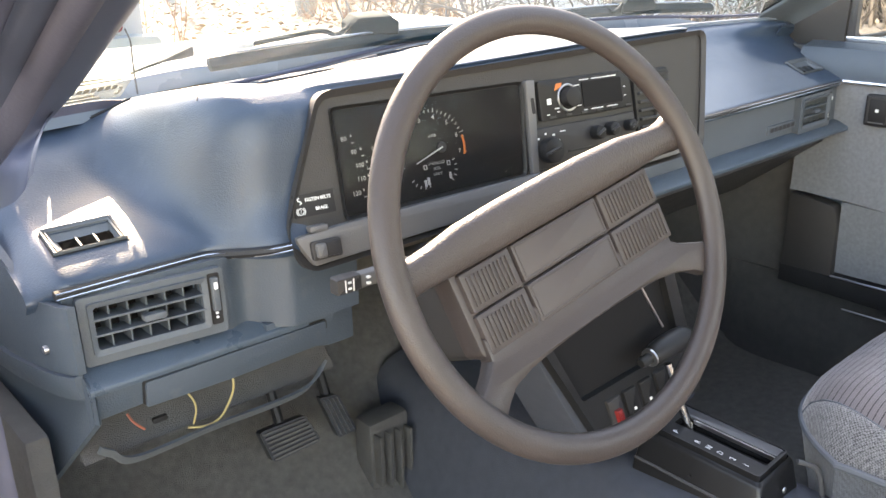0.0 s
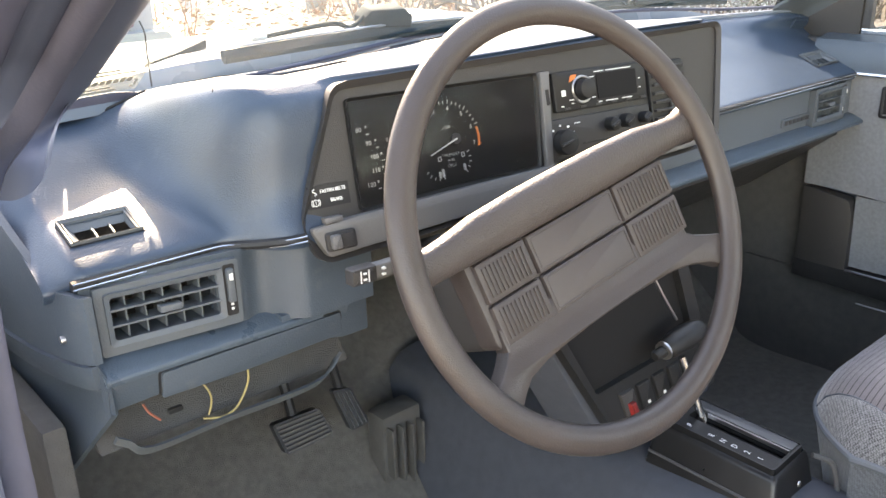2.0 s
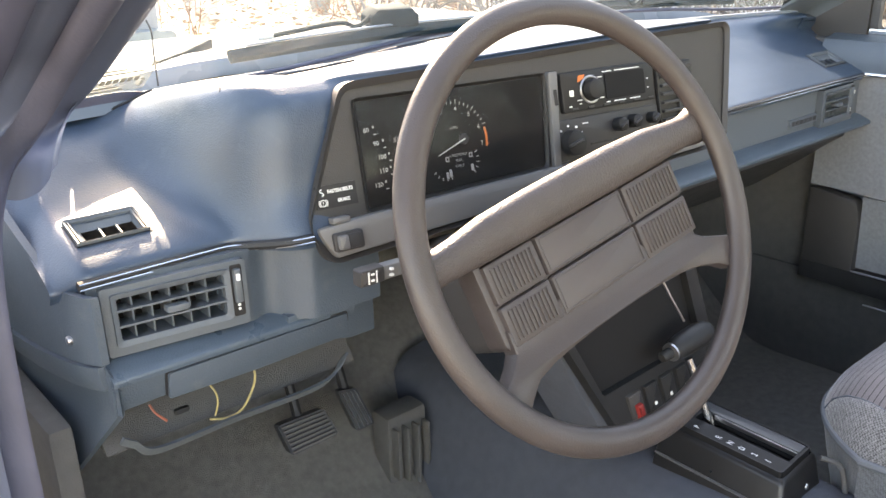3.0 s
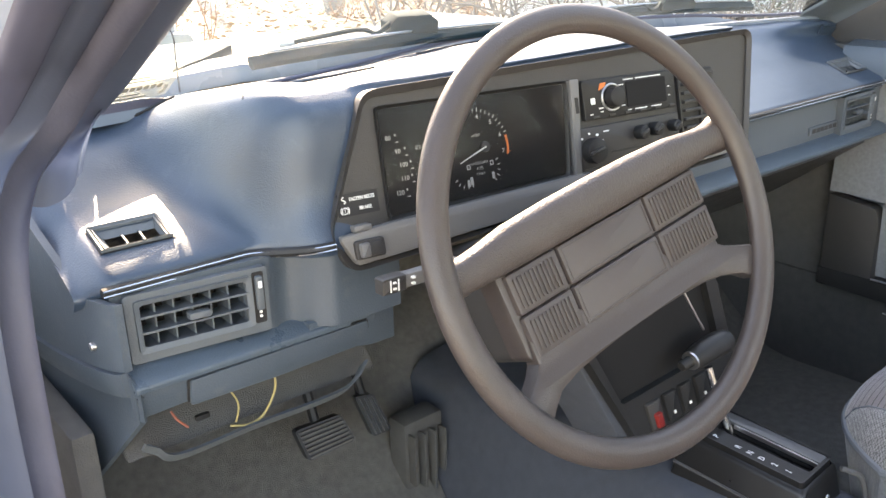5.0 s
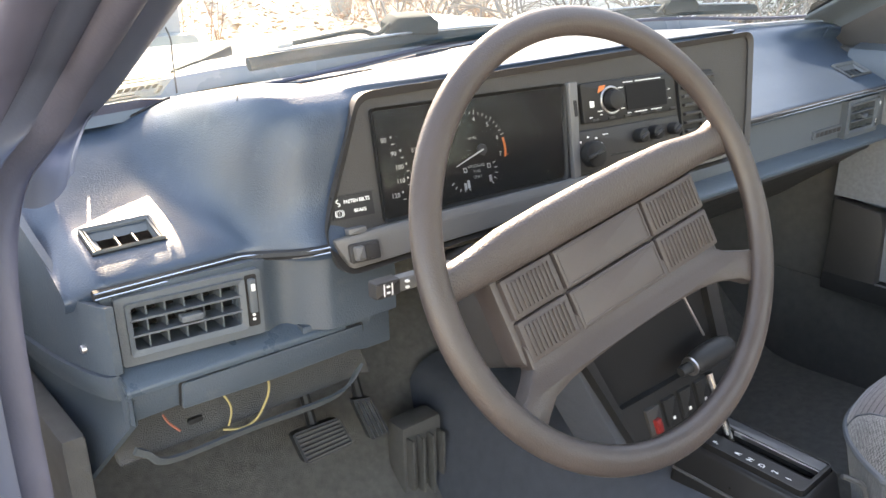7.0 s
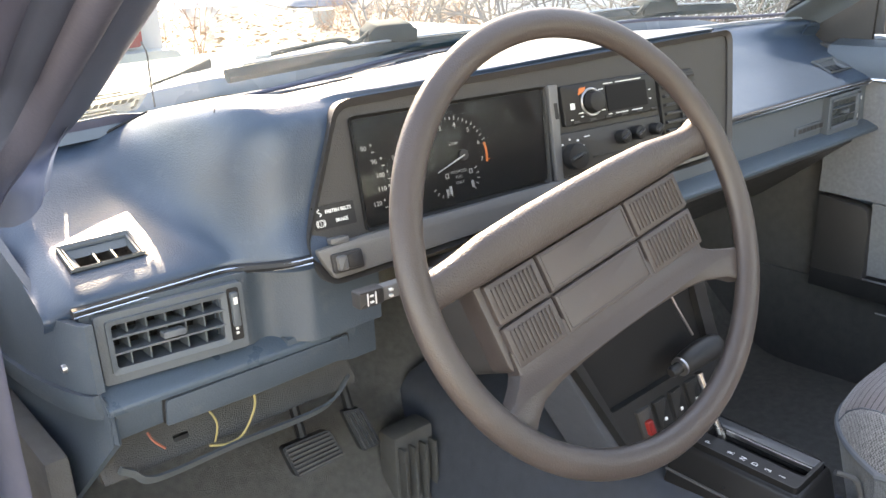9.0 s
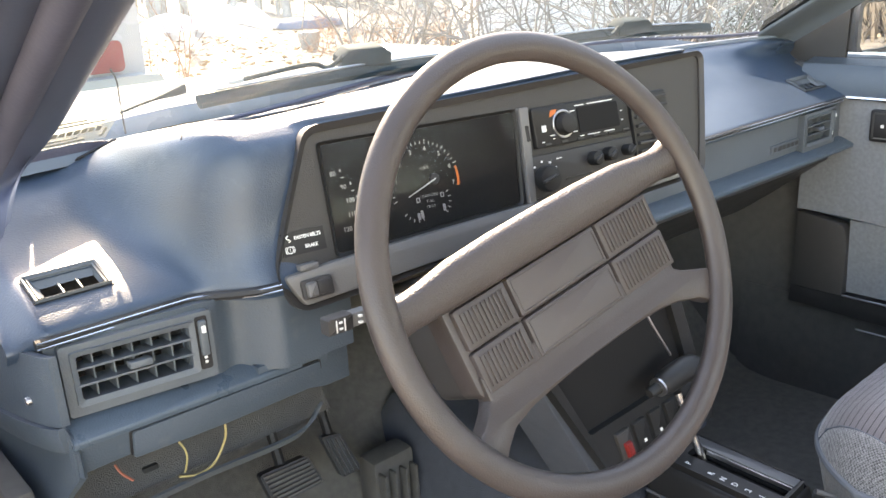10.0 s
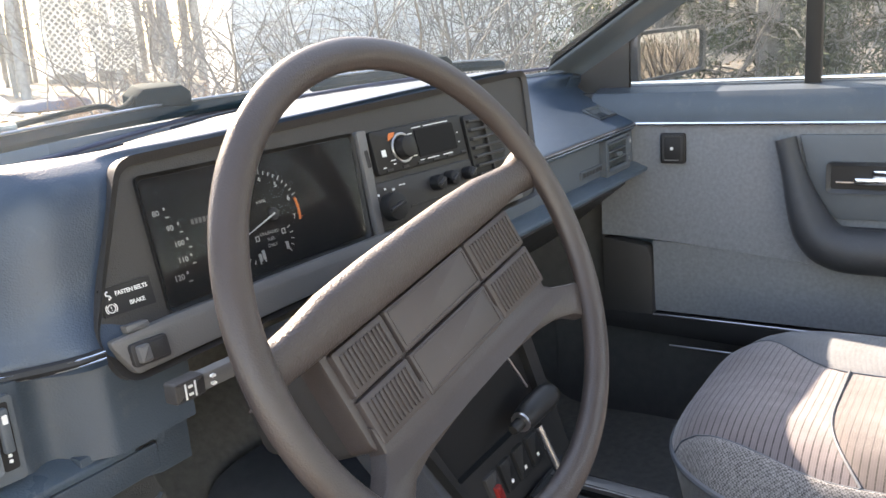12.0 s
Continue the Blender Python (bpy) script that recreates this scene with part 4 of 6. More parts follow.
for x0, x1 in ((-0.1118, -0.0590), (0.0490, 0.1172)):
    for z0, z1 in PAD_ROWS:
        p = part("horn_pad", slab(rounded(rect(x0, x1, z0, z1), 0.0022), on_wheel, -0.02, -0.0105, 0.0016), M_PADCAP, wheel, "ribbed taupe horn pad")
        n_r = 11 if x0 < 0 else 14
        for i in range(n_r):
            a = lerp(x0 + 0.0055, x1 - 0.0055, i / (n_r - 1))
            part("rib", slab(rounded(rect(a - 0.0010, a + 0.0010, z0 + 0.004, z1 - 0.004), 0.0007, 2), on_wheel, -0.011, -0.0090, 0.0006), M_PADCAP, p)
for z0, z1 in PAD_ROWS:
    cp = part("centre_pad", slab(rounded(rect(-0.0562, 0.0462, z0, z1), 0.0022), on_wheel, -0.02, -0.0103, 0.0018), M_PADCAP, wheel, "smooth taupe centre pad")
    part("pad_border", frame_ring(rounded(rect(-0.0537, 0.0437, z0 + 0.0024, z1 - 0.0024), 0.0015), rounded(rect(-0.0526, 0.0426, z0 + 0.0034, z1 - 0.0034), 0.0012), on_wheel, -0.0105, -0.0097), M_PADCAP, cp)

# column, stalks
column = thing("steering_column", "grey-brown plastic steering column shroud behind the wheel", "steering column")


def on_column(a, b, d):
    return WC + w_ux * a + w_uy * (b - 0.012) + WN * d


part("shroud", slab(rounded(rect(-0.058, 0.058, -0.065, 0.032), 0.016), on_column, -0.19, -0.045, 0.008), M_FASCIA, column)
part("ignition_lock", slab([(0.075 + 0.013 * math.cos(a), -0.05 + 0.013 * math.sin(a)) for a in np.linspace(0, math.tau, 19)[:-1]], on_column, -0.12, -0.07, 0.003), M_BLACK, column)
stalk = part("indicator_stalk", tube([(-0.05, 0.125, 0.772), (-0.10, 0.112, 0.784)], 0.007, 10, flat=0.7), M_FASCIA, column, "grey indicator stalk with white symbols")
at_st = lambda a, b, d: Vector((a, 0.100 - 0.10 * (a + 0.12) - d, b + 0.02 * (a + 0.17)))
part("stalk_end", slab(rounded(rect(-0.173, -0.098, 0.7805, 0.7925), 0.003), at_st, -0.008, 0.0, 0.002), M_FASCIA_LOW, stalk)
part("stalk_end", slab(rounded(rect(-0.174, -0.152, 0.7795, 0.7935), 0.002), at_st, -0.009, 0.0015, 0.002), M_FASCIA, stalk)
for a in (-0.167, -0.160):
    part("stalk_symbol", slab(rect(a - 0.0005, a + 0.0005, 0.7815, 0.7915), at_st, 0.001, 0.0021), M_WHITE, stalk)
for a, b in ((-0.1635, 0.789), (-0.1635, 0.784), (-0.146, 0.789), (-0.146, 0.784)):
    part("stalk_symbol", slab(rounded(rect(a - 0.0016, a + 0.0016, b - 0.0009, b + 0.0009), 0.0006), at_st, 0.0, 0.0021), M_WHITE, stalk)
part("stalk_line", slab(rect(-0.125, -0.102, 0.7885, 0.7895), at_st, 0.0, 0.0006), M_WHITE, stalk)


# ---------------------------------------------------------------- floor, console, pedals
solid("floor", sheet(lambda u, v: Vector((lerp(-0.38, 1.0, u), lerp(-1.5, 0.7, v), 0.25 + 0.25 * smooth(0.35, 0.7, lerp(-1.5, 0.7, v)) + 0.006 * noise.noise(Vector((u * 14, v * 16, 0))))), 50, 60, 0.02, (0, 0, -1)), M_CARPET, "dark worn car carpet", "floor", kind="structure")
solid("wall_firewall", box((1.36, 0.02, 0.62), (0.285, 0.68, 0.58), 0.004), M_CARPET, "dark carpeted bulkhead under the dashboard", "wall", kind="structure")

tunnel = thing("centre_console", "dark blue centre console with a black switch panel", "console")


def tun(u, v):
    prof = [(0.150, 0.26), (0.178, 0.35), (0.203, 0.402), (0.228, 0.424), (0.28, 0.432), (0.345, 0.428), (0.368, 0.41), (0.385, 0.35), (0.40, 0.26)]
    y = lerp(-0.75, 0.55, v)
    x, z = profile(prof, u)
    return Vector((x - 0.02 * smooth(0.1, 0.5, y), y, z - 0.03 * smooth(-0.1, -0.6, y) if z > 0.3 else z))


part("tunnel_cover", sheet(tun, 26, 30), M_TUNNEL, tunnel, "dark blue carpeted tunnel")
# switch panel, leaning back under the dash
c0, cu_, cv_ = Vector((0.19, 0.115, 0.487)), Vector((1, 0.0, 0.03)).normalized(), Vector((-0.27, 0.16, 1)).normalized()
cn_ = cu_.cross(cv_).normalized()
on_con = lambda a, b, d: c0 + cu_ * a + cv_ * b + cn_ * d
part("console_body", slab(rounded([(-0.014, -0.035), (0.195, -0.035), (0.2, 0.2), (-0.078, 0.24)], 0.008), on_con, -0.09, -0.014, 0.004), M_TUNNEL, tunnel, "dark blue console side")
part("panel_frame", frame_ring(rounded([(-0.0075, -0.012), (0.188, -0.012), (0.19, 0.2), (-0.0705, 0.2)], 0.006), rounded([(-0.0195, 0.0622), (0.170, 0.0622), (0.172, 0.190), (-0.0510, 0.190)], 0.004), on_con, -0.01, 0.004, lip=0.002), M_BLACK, tunnel, "black console panel frame")
# shallow black plate in the frame, with the cubby's inner shade as colour
part("cubby", slab([(-0.021, 0.060), (0.172, 0.060), (0.174, 0.192), (-0.053, 0.192)], on_con, -0.013, -0.0075), M_GAUGE_HOLLOW, tunnel, "dark open cubby")
for i, mt in enumerate((M_RED, M_BLACK, M_BLACK, M_BLACK)):
    a = 0.0241 + 0.0305 * i
    s = part("switch", slab(rounded(rect(a - 0.012, a + 0.012, 0.009, 0.048), 0.002), on_con, -0.002, 0.007, 0.002), M_BLACK if i else M_FASCIA, tunnel, "black console switch" if i else "hazard switch with a red button")
    if i == 0:
        part("red_button", slab(rounded(rect(a - 0.0055, a + 0.0055, 0.013, 0.033), 0.002), on_con, 0.006, 0.012, 0.003), M_RED, s, "red hazard button")
    else:
        part("switch_mark", slab(rect(a - 0.0022, a + 0.0022, 0.018, 0.0222), on_con, 0.0068, 0.0076), M_WHITE, s)
part("cable", tube(spline([(0.243, 0.13, 0.68), (0.262, 0.12, 0.64), (0.285, 0.112, 0.60)], 12), 0.0016, 6), M_STEEL, tunnel, "thin grey cable")

# gear selector
sel = thing("gear_selector", "black automatic gear selector box with white letters", "gear lever")
GZ = 0.477
gm = lambda a, b, d: Vector((0.297 + a * math.cos(0.05) - b * math.sin(0.05), 0.027 + b * math.cos(0.05) + a * math.sin(0.05), GZ + d + 0.06 * b))
bm = bmesh.new()
rings = [[bm.verts.new(gm(p, q, d)) for p, q in rounded(rect(*r), 0.006)] for r, d in (((-0.037, 0.038, -0.064, 0.082), -0.0055), ((-0.040, 0.041, -0.067, 0.084), -0.0075), ((-0.042, 0.042, -0.069, 0.085), -0.012), ((-0.066, 0.052, -0.084, 0.090), -0.09))]
for r0, r1 in zip(rings, rings[1:]):
    for i in range(len(r0)):
        bm.faces.new((r0[i], r0[(i + 1) % len(r0)], r1[(i + 1) % len(r0)], r1[i]))
bm.faces.new(rings[-1])
part("selector_box", bm, M_GLOSS, sel)
part("selector_plate", frame_ring(rounded(rect(-0.0345, 0.034, -0.061, 0.076), 0.004), rounded(rect(-0.008, 0.0128, -0.0575, 0.060), 0.002), gm, -0.01, 0.0), M_BLACK, sel, "black selector plate with a slot")
part("plate_rim", frame_ring(rounded(rect(-0.0362, 0.0357, -0.0627, 0.078), 0.005), rounded(rect(-0.0345, 0.034, -0.061, 0.076), 0.004), gm, -0.009, 0.0016), M_GLOSS, sel)
part("side_strip", slab(rounded(rect(0.0150, 0.0325, -0.0585, 0.074), 0.002), gm, -0.001, 0.0018, 0.001), M_EDGE, sel, "rubbed grey side of the plate")
part("base_trim", tube([gm(-0.0515, lerp(0.085, -0.074, i / 6), -0.040) for i in range(7)], 0.0018, 6), M_EDGE, sel, "pale line along the box foot")
part("slot_floor", slab(rect(-0.009, 0.0138, -0.0585, 0.061), gm, -0.03, -0.012), M_GAUGE_HOLLOW, sel)
part("slot_edge", slab(rect(0.0112, 0.0128, -0.0575, 0.045), gm, -0.004, 0.0012), M_STEEL, sel)
for ch, b in zip("PRND21", (0.047, 0.0186, 0.0038, -0.0105, -0.0259, -0.0422)):
    part("lettering", words(ch, 0.0098, lambda p, q, d, b=b: gm(-0.0255 + p * 0.9, b + q, 0.0012), 0.0002), M_WHITE, sel)
part("lever_shaft", tube([gm(0.0025, 0.043, -0.012), Vector((0.283, 0.100, 0.556))], [0.0052, 0.0048], 14), M_CHROME, sel, "chrome gear lever shaft")
part("lever_grip", tube(spline([(0.250, 0.1015, 0.576), (0.262, 0.101, 0.578), (0.285, 0.100, 0.581), (0.306, 0.099, 0.582), (0.318, 0.098, 0.580)], 16), [0.0105, 0.012, 0.0128, 0.0135, 0.014, 0.0143, 0.0145, 0.0147, 0.0148, 0.0148, 0.0148, 0.0147, 0.0144, 0.0138, 0.0125, 0.0098, 0.0055], 16), M_BLACK, sel, "black T-shaped lever grip")
part("grip_collar", tube([(0.247, 0.102, 0.5755), (0.252, 0.102, 0.5762)], 0.0112, 16), M_STEEL, sel, "bright collar of the lever grip")
part("grip_button", tube([(0.232, 0.103, 0.5735), (0.2345, 0.103, 0.574), (0.248, 0.102, 0.5757)], [0.0052, 0.0066, 0.0068], 14), M_BLACK, sel, "round grip button")
part("screw", slab([(0.0035 * math.cos(a), 0.0035 * math.sin(a)) for a in np.linspace(0, math.tau, 13)[:-1]], lambda a, b, d: gm(0.006 + a, -0.0745 - d, -0.030 + b), 0, 0.002, 0.0006), M_STEEL, sel)
part("seat_bracket", tube(spline([(0.330, -0.048, 0.470), (0.338, -0.055, 0.466), (0.346, -0.066, 0.458), (0.348, -0.074, 0.425)], 10), 0.0032, 8), M_EDGE, sel, "rubbed bracket end behind the selector")


def pedal(name, label, corners, thick, ribs, along=True):
    p = thing(name, label, "pedal")
    a, b, c, d = [Vector(q) for q in corners]
    n = (b - a).cross(d - a).normalized()
    if n.y > 0:
        n = -n
    at = lambda u, v, dd: a + (b - a) * u + (d - a) * v + (a - b + c - d) * u * v + n * dd
    part("pad", slab(rounded(rect(0, 1, 0, 1), 0.12), at, -thick, 0.0, 0.0), M_ARM, p)
    for i in range(ribs):
        t = (i + 0.7) / (ribs + 0.4)
        r = rect(t - 0.018, t + 0.018, 0.06, 0.94) if along else rect(0.05, 0.95, t - 0.028, t + 0.028)
        part("rib", slab(r, at, -0.001, 0.003, 0.0), M_WORN if not along else M_STEEL, p)
    m = at(0.5, 0.9, -thick)
    part("arm", tube([m, m + Vector((0.01, 0.06, 0.10)), m + Vector((0.01, 0.09, 0.26))], 0.007, 8), M_BLACK, p)
    return p


pedal("brake_pedal", "ribbed black rubber brake pedal in the dark footwell", [(-0.0664, 0.44, 0.4134), (0.0055, 0.44, 0.415), (-0.0091, 0.45, 0.4555), (-0.0778, 0.45, 0.4581)], 0.012, 7, False)
pedal("accelerator_pedal", "long black accelerator pedal with steel edging", [(0.0405, 0.45, 0.3993), (0.0711, 0.45, 0.3994), (0.0504, 0.46, 0.4588), (0.0205, 0.46, 0.4647)], 0.010, 4, True)

foot = thing("heater_duct", "dark ribbed heater duct beside the tunnel", "duct")
for i in range(4):
    part("duct_fin", box((0.004, 0.016, 0.08 + 0.008 * i), (0.094 + 0.018 * i, 0.434, 0.345 - 0.006 * i), 0.0015), M_KICK, foot)
part("duct_body", box((0.07, 0.04, 0.13), (0.122, 0.462, 0.335), 0.008), M_KICK, foot)

# ---------------------------------------------------------------- passenger seat
seat = thing("passenger_seat", "grey striped cloth passenger seat cushion with tweed edges", "car seat")
SX0, SX1, SY0, SY1, SZ = 0.340, 0.785, 0.014, -0.50, 0.478


def seat_top(u, v):
    """u across, v from the front edge backwards."""
    x = lerp(SX0, SX1, u)
    side = 1 - abs(2 * u - 1) ** 3.2
    bow = 0.040 - 0.098 * abs(2 * u - 1) ** 4
    t = v
    y = lerp(SY0 - 0.042 + bow, SY1, t ** 1.2)
    front = 1 - math.exp(-t * 12)
    z = SZ + 0.053 * front * (0.06 + 0.94 * side ** 0.45) + 0.014 * front * (abs(2 * u - 1) ** 2 - abs(2 * u - 1) ** 6) * 2.2
    return Vector((x, y, z))


def left_seam(v):
    return 0.165 - 0.125 * smooth(0.0, 0.36, v)


def right_seam(v):
    """The far bolster's seam swings inwards behind the front roll."""
    return 0.80 - 0.20 * smooth(0.12, 0.42, v)


def seat_zone(name, u0, u1, v0, v1, mat, label, puff=0.006, rows=1):
    def fn(a, b):
        v = lerp(v0, v1, b)
        p = seat_top(lerp(u0(v), u1(v), a), v)
        swell = (1 - abs(2 * a - 1) ** 4) * (1 - abs(2 * ((b * rows) % 1.0) - 1) ** 4 if rows > 1 else 1 - abs(2 * b - 1) ** 6)
        wr = 0.0012 * noise.noise(Vector((p.x * 45, p.y * 45, 0)))
        return p + Vector((0, 0, puff * swell + wr))
    return part(name, sheet(fn, 34, 34), mat, seat, label)


seat_zone("left_bolster", lambda v: 0.0, left_seam, 0.0, 1.0, M_SEATEDGE, "grey tweed bolster")
seat_zone("right_bolster", right_seam, lambda v: 1.0, 0.0, 1.0, M_SEATBLUE, "blue-grey tweed bolster")
seat_zone("front_cushion", left_seam, right_seam, 0.0, 0.42, M_SEAT, "purple-grey cloth with dark pinstripes", 0.008)
seat_zone("seat_insert", left_seam, right_seam, 0.42, 1.0, M_SEATLIGHT, "pale pleated seat insert", 0.008, 5)
edge = [seat_top(i / 40, 0.0) for i in range(41)]
part("piping", tube([p + Vector((0, -0.002, 0.001)) for p in edge], 0.0045, 8), M_PIPING, seat, "blue-grey piping along the cushion edge")
part("piping", tube([seat_top(0.0, i / 30) + Vector((-0.001, 0, 0.001)) for i in range(31)], 0.0045, 8), M_PIPING, seat, "blue-grey piping along the cushion edge")
part("seam", tube([seat_top(lerp(left_seam(0.42), right_seam(0.42), i / 20), 0.42) + Vector((0, 0, 0.002)) for i in range(21)], 0.0016, 6), M_PIPING, seat)
for uu in (left_seam, right_seam):
    part("seam", tube([seat_top(uu(i / 24), i / 24) + Vector((0, 0, 0.001)) for i in range(25)], 0.0012, 6), M_PIPING, seat)
part("skirt", sheet(lambda u, v: (lambda p: Vector((p.x + 0.02 * v * (1 if u < 0.5 else -1), p.y - 0.035 * v, lerp(p.z, 0.285, v))))(seat_top(u, 0.0)), 40, 8, 0.01, (0, -1, 0)), M_SEATBLUE, seat, "grey tweed seat front")
for s, uu in ((1, 0.0), (-1, 1.0)):
    part("side_skirt", sheet(lambda u, v: (lambda p: Vector((p.x + s * 0.012 * v, p.y, lerp(p.z, 0.285, v))))(seat_top(uu, u)), 24, 6, 0.006, (s, 0, 0)), M_SEATBLUE, seat)
part("seat_base", box((0.38, 0.40, 0.06), (0.57, -0.27, 0.278), 0.01), M_BLACK, seat)

# ---------------------------------------------------------------- passenger door
DX = 0.92
door = thing("door_1", "closed passenger door with grey cloth, chrome strips and armrest", "car door", kind="structure")
dat = lambda a, b, d: Vector((DX - d, a, b))
part("door_shell", box((0.05, 1.10, 0.57), (DX + 0.06, -0.22, 0.565), 0.01), M_PAINT, door)
part("door_top", sheet(lambda u, v: Vector((DX + 0.020 * v ** 2 + 0.03 * smooth(0.86, 1.0, v), lerp(0.30, -0.72, u), lerp(0.803, 0.857, v))), 12, 8, 0.02, (1, 0, 0)), M_BLUE, door, "blue vinyl door top")
part("sill_strip", box((0.014, 0.965, 0.010), (DX + 0.058, -0.2375, 0.862), 0.003), M_CHROME, door, "bright chrome sill strip under the window")
part("chrome_strip", tube([(DX - 0.004, y, 0.801) for y in np.linspace(0.285, -0.72, 24)], 0.0036, 8), M_CHROME, door, "thin chrome strip")
part("cloth_panel", sheet(lambda u, v: Vector((DX + 0.004 * math.sin(v * 3), lerp(0.285, -0.72, u), lerp(0.603 - 0.034 * smooth(0.0, 0.5, u), 0.799, v))), 24, 10, 0.02, (1, 0, 0)), M_CLOTH, door, "grey-blue tweed door cloth")
part("map_pocket_panel", sheet(lambda u, v: Vector((DX + 0.012 - 0.01 * v, lerp(0.192, -0.72, u), lerp(0.465, 0.596 - 0.03 * smooth(0.0, 0.45, u), v))), 24, 6, 0.012, (1, 0, 0)), M_CLOTH, door, "grey carpeted lower door panel")
part("speaker_panel", slab(rounded([(0.285, 0.44), (0.192, 0.45), (0.192, 0.56), (0.20, 0.588), (0.285, 0.60)], 0.01), dat, -0.02, 0.004, 0.004), M_FASCIA, door, "dark plastic kick panel")
part("lower_edge", slab([(0.285, 0.43), (-0.72, 0.40), (-0.72, 0.455), (0.19, 0.462), (0.285, 0.462)], dat, -0.03, 0.006, 0.003), M_BLACK, door, "black door bottom")
part("scuff_line", tube([(DX - 0.008, y, 0.4645) for y in np.linspace(0.19, -0.70, 14)], 0.0018, 6), M_STEEL, door)
part("scuff_line", tube([(DX - 0.012, y, 0.411) for y in np.linspace(0.16, -0.2, 8)], 0.0014, 6), M_STEEL, door)
ctl = part("window_switch", slab(rounded(rect(0.132, 0.174, 0.734, 0.785), 0.005), dat, -0.004, 0.005, 0.002), M_BLACK, door, "black window switch plate")
part("plate_rim", frame_ring(rounded(rect(0.136, 0.170, 0.7385, 0.781), 0.004), rounded(rect(0.139, 0.167, 0.7415, 0.778), 0.003), dat, 0.004, 0.0062), M_FASCIA, ctl)
part("switch_mark", slab(rounded(rect(0.1515, 0.1565, 0.757, 0.762), 0.001), dat, 0.005, 0.0062), M_WHITE, ctl)
part("switch_mark", slab(rect(0.142, 0.166, 0.7395, 0.741), dat, 0.004, 0.0066), M_STEEL, ctl)
arm_c = spline([(DX - 0.012, -0.027, 0.778), (DX - 0.018, -0.041, 0.727), (DX - 0.022, -0.056, 0.682), (DX - 0.028, -0.078, 0.636), (DX - 0.034, -0.112, 0.614), (DX - 0.036, -0.18, 0.611), (DX - 0.036, -0.40, 0.609), (DX - 0.036, -0.62, 0.608)], 70)
part("armrest", tube(arm_c, [0.0165 + 0.018 * smooth(4, 36, i) for i in range(71)], 16), M_ARM, door, "dark grey moulded pull handle and armrest")
part("armrest_back", slab([(-0.07, 0.64), (-0.62, 0.64), (-0.62, 0.58), (-0.10, 0.582)], dat, -0.004, 0.012, 0.003), M_ARM, door)
part("handle_field", slab(rounded([(-0.045, 0.783), (-0.66, 0.783), (-0.66, 0.652), (-0.10, 0.652), (-0.065, 0.70)], 0.006), dat, -0.004, 0.004, 0.002), M_GREYBLUE, door, "grey plastic handle panel")
hd = part("door_handle", frame_ring(rounded(rect(-0.24, -0.086, 0.694, 0.742), 0.008), rounded(rect(-0.234, -0.092, 0.7, 0.736), 0.006), dat, 0.0, 0.010, lip=0.004), M_ARM, door, "chrome door handle in a dark recess")
part("recess", slab(rounded(rect(-0.234, -0.092, 0.7, 0.736), 0.006), dat, 0.0, 0.0052), M_BLACK, hd)
part("lever", slab(rounded(rect(-0.225, -0.125, 0.708, 0.72), 0.003), dat, 0.005, 0.016, 0.004), M_CHROME, hd, "chrome lever")
part("lever", slab(rounded(rect(-0.225, -0.15, 0.718, 0.731), 0.003), dat, 0.005, 0.012, 0.003), M_CHROME, hd)
part("lever_shadow_line", slab(rect(-0.135, -0.100, 0.710, 0.7125), dat, 0.005, 0.0085), M_CHROME, hd)
# window
part("window_post", box((0.02, 0.024, 0.40), (DX + 0.055, -0.053, 1.05), 0.003), M_BLACK, door, "black window divider post")
part("quarter_trim", slab([(0.249, 0.832), (0.40, 0.832), (0.41, 0.885), (0.30, 0.950), (0.17, 1.035), (0.115, 1.035), (0.20, 0.972), (0.246, 0.936)], lambda a, b, d: Vector((DX + 0.058 - d, a, b)), -0.01, 0.004), M_FASCIA, door, "dark triangular mirror trim")
wp = part("window_pane", box((0.004, 0.98, 0.42), (DX + 0.062, -0.26, 1.06)), M_SIDEGLASS, door, "clear side window")
wp.visible_shadow = False

mirror = thing("door_mirror", "dark-cased passenger door mirror outside the window", "mirror")
mc, mnn = Vector((1.055, 0.20, 0.908)), Vector((-0.45, -1.0, 0.02)).normalized()
mx_ = mnn.cross(Vector((0, 0, 1))).normalized() * -1
on_mir = lambda a, b, d: mc + mx_ * a + Vector((0, 0, 1)) * b + mnn * d
mout = rounded([(-0.088, -0.048), (0.085, -0.038), (0.088, 0.045), (-0.088, 0.042)], 0.016, 5)
minn = rounded([(-0.081, -0.041), (0.077, -0.032), (0.080, 0.038), (-0.081, 0.036)], 0.012, 5)
part("casing", slab(mout, on_mir, -0.05, 0.0, 0.004), M_EDGE, mirror)
part("casing_lip", frame_ring(mout, minn, on_mir, -0.002, 0.006), M_EDGE, mirror)
part("mirror_glass", slab(minn, on_mir, 0.0, 0.0015), M_MIRROR, mirror, "silvered mirror glass")
part("mirror_stem", box((0.05, 0.03, 0.03), (1.01, 0.26, 0.885), 0.008), M_BLACK, mirror)

# ---------------------------------------------------------------- pillars, roof, windscreen
d_l = Vector((0.031, 1.0, -0.465))
p_l = Vector((-0.299, 0.021, 1.05))


def left_edge(y):
    return p_l + d_l * ((y - p_l.y) / d_l.y)


pil = thing("pillar_1", "blue front pillar with worn weatherstrip and door-jamb paint", "pillar", kind="structure")


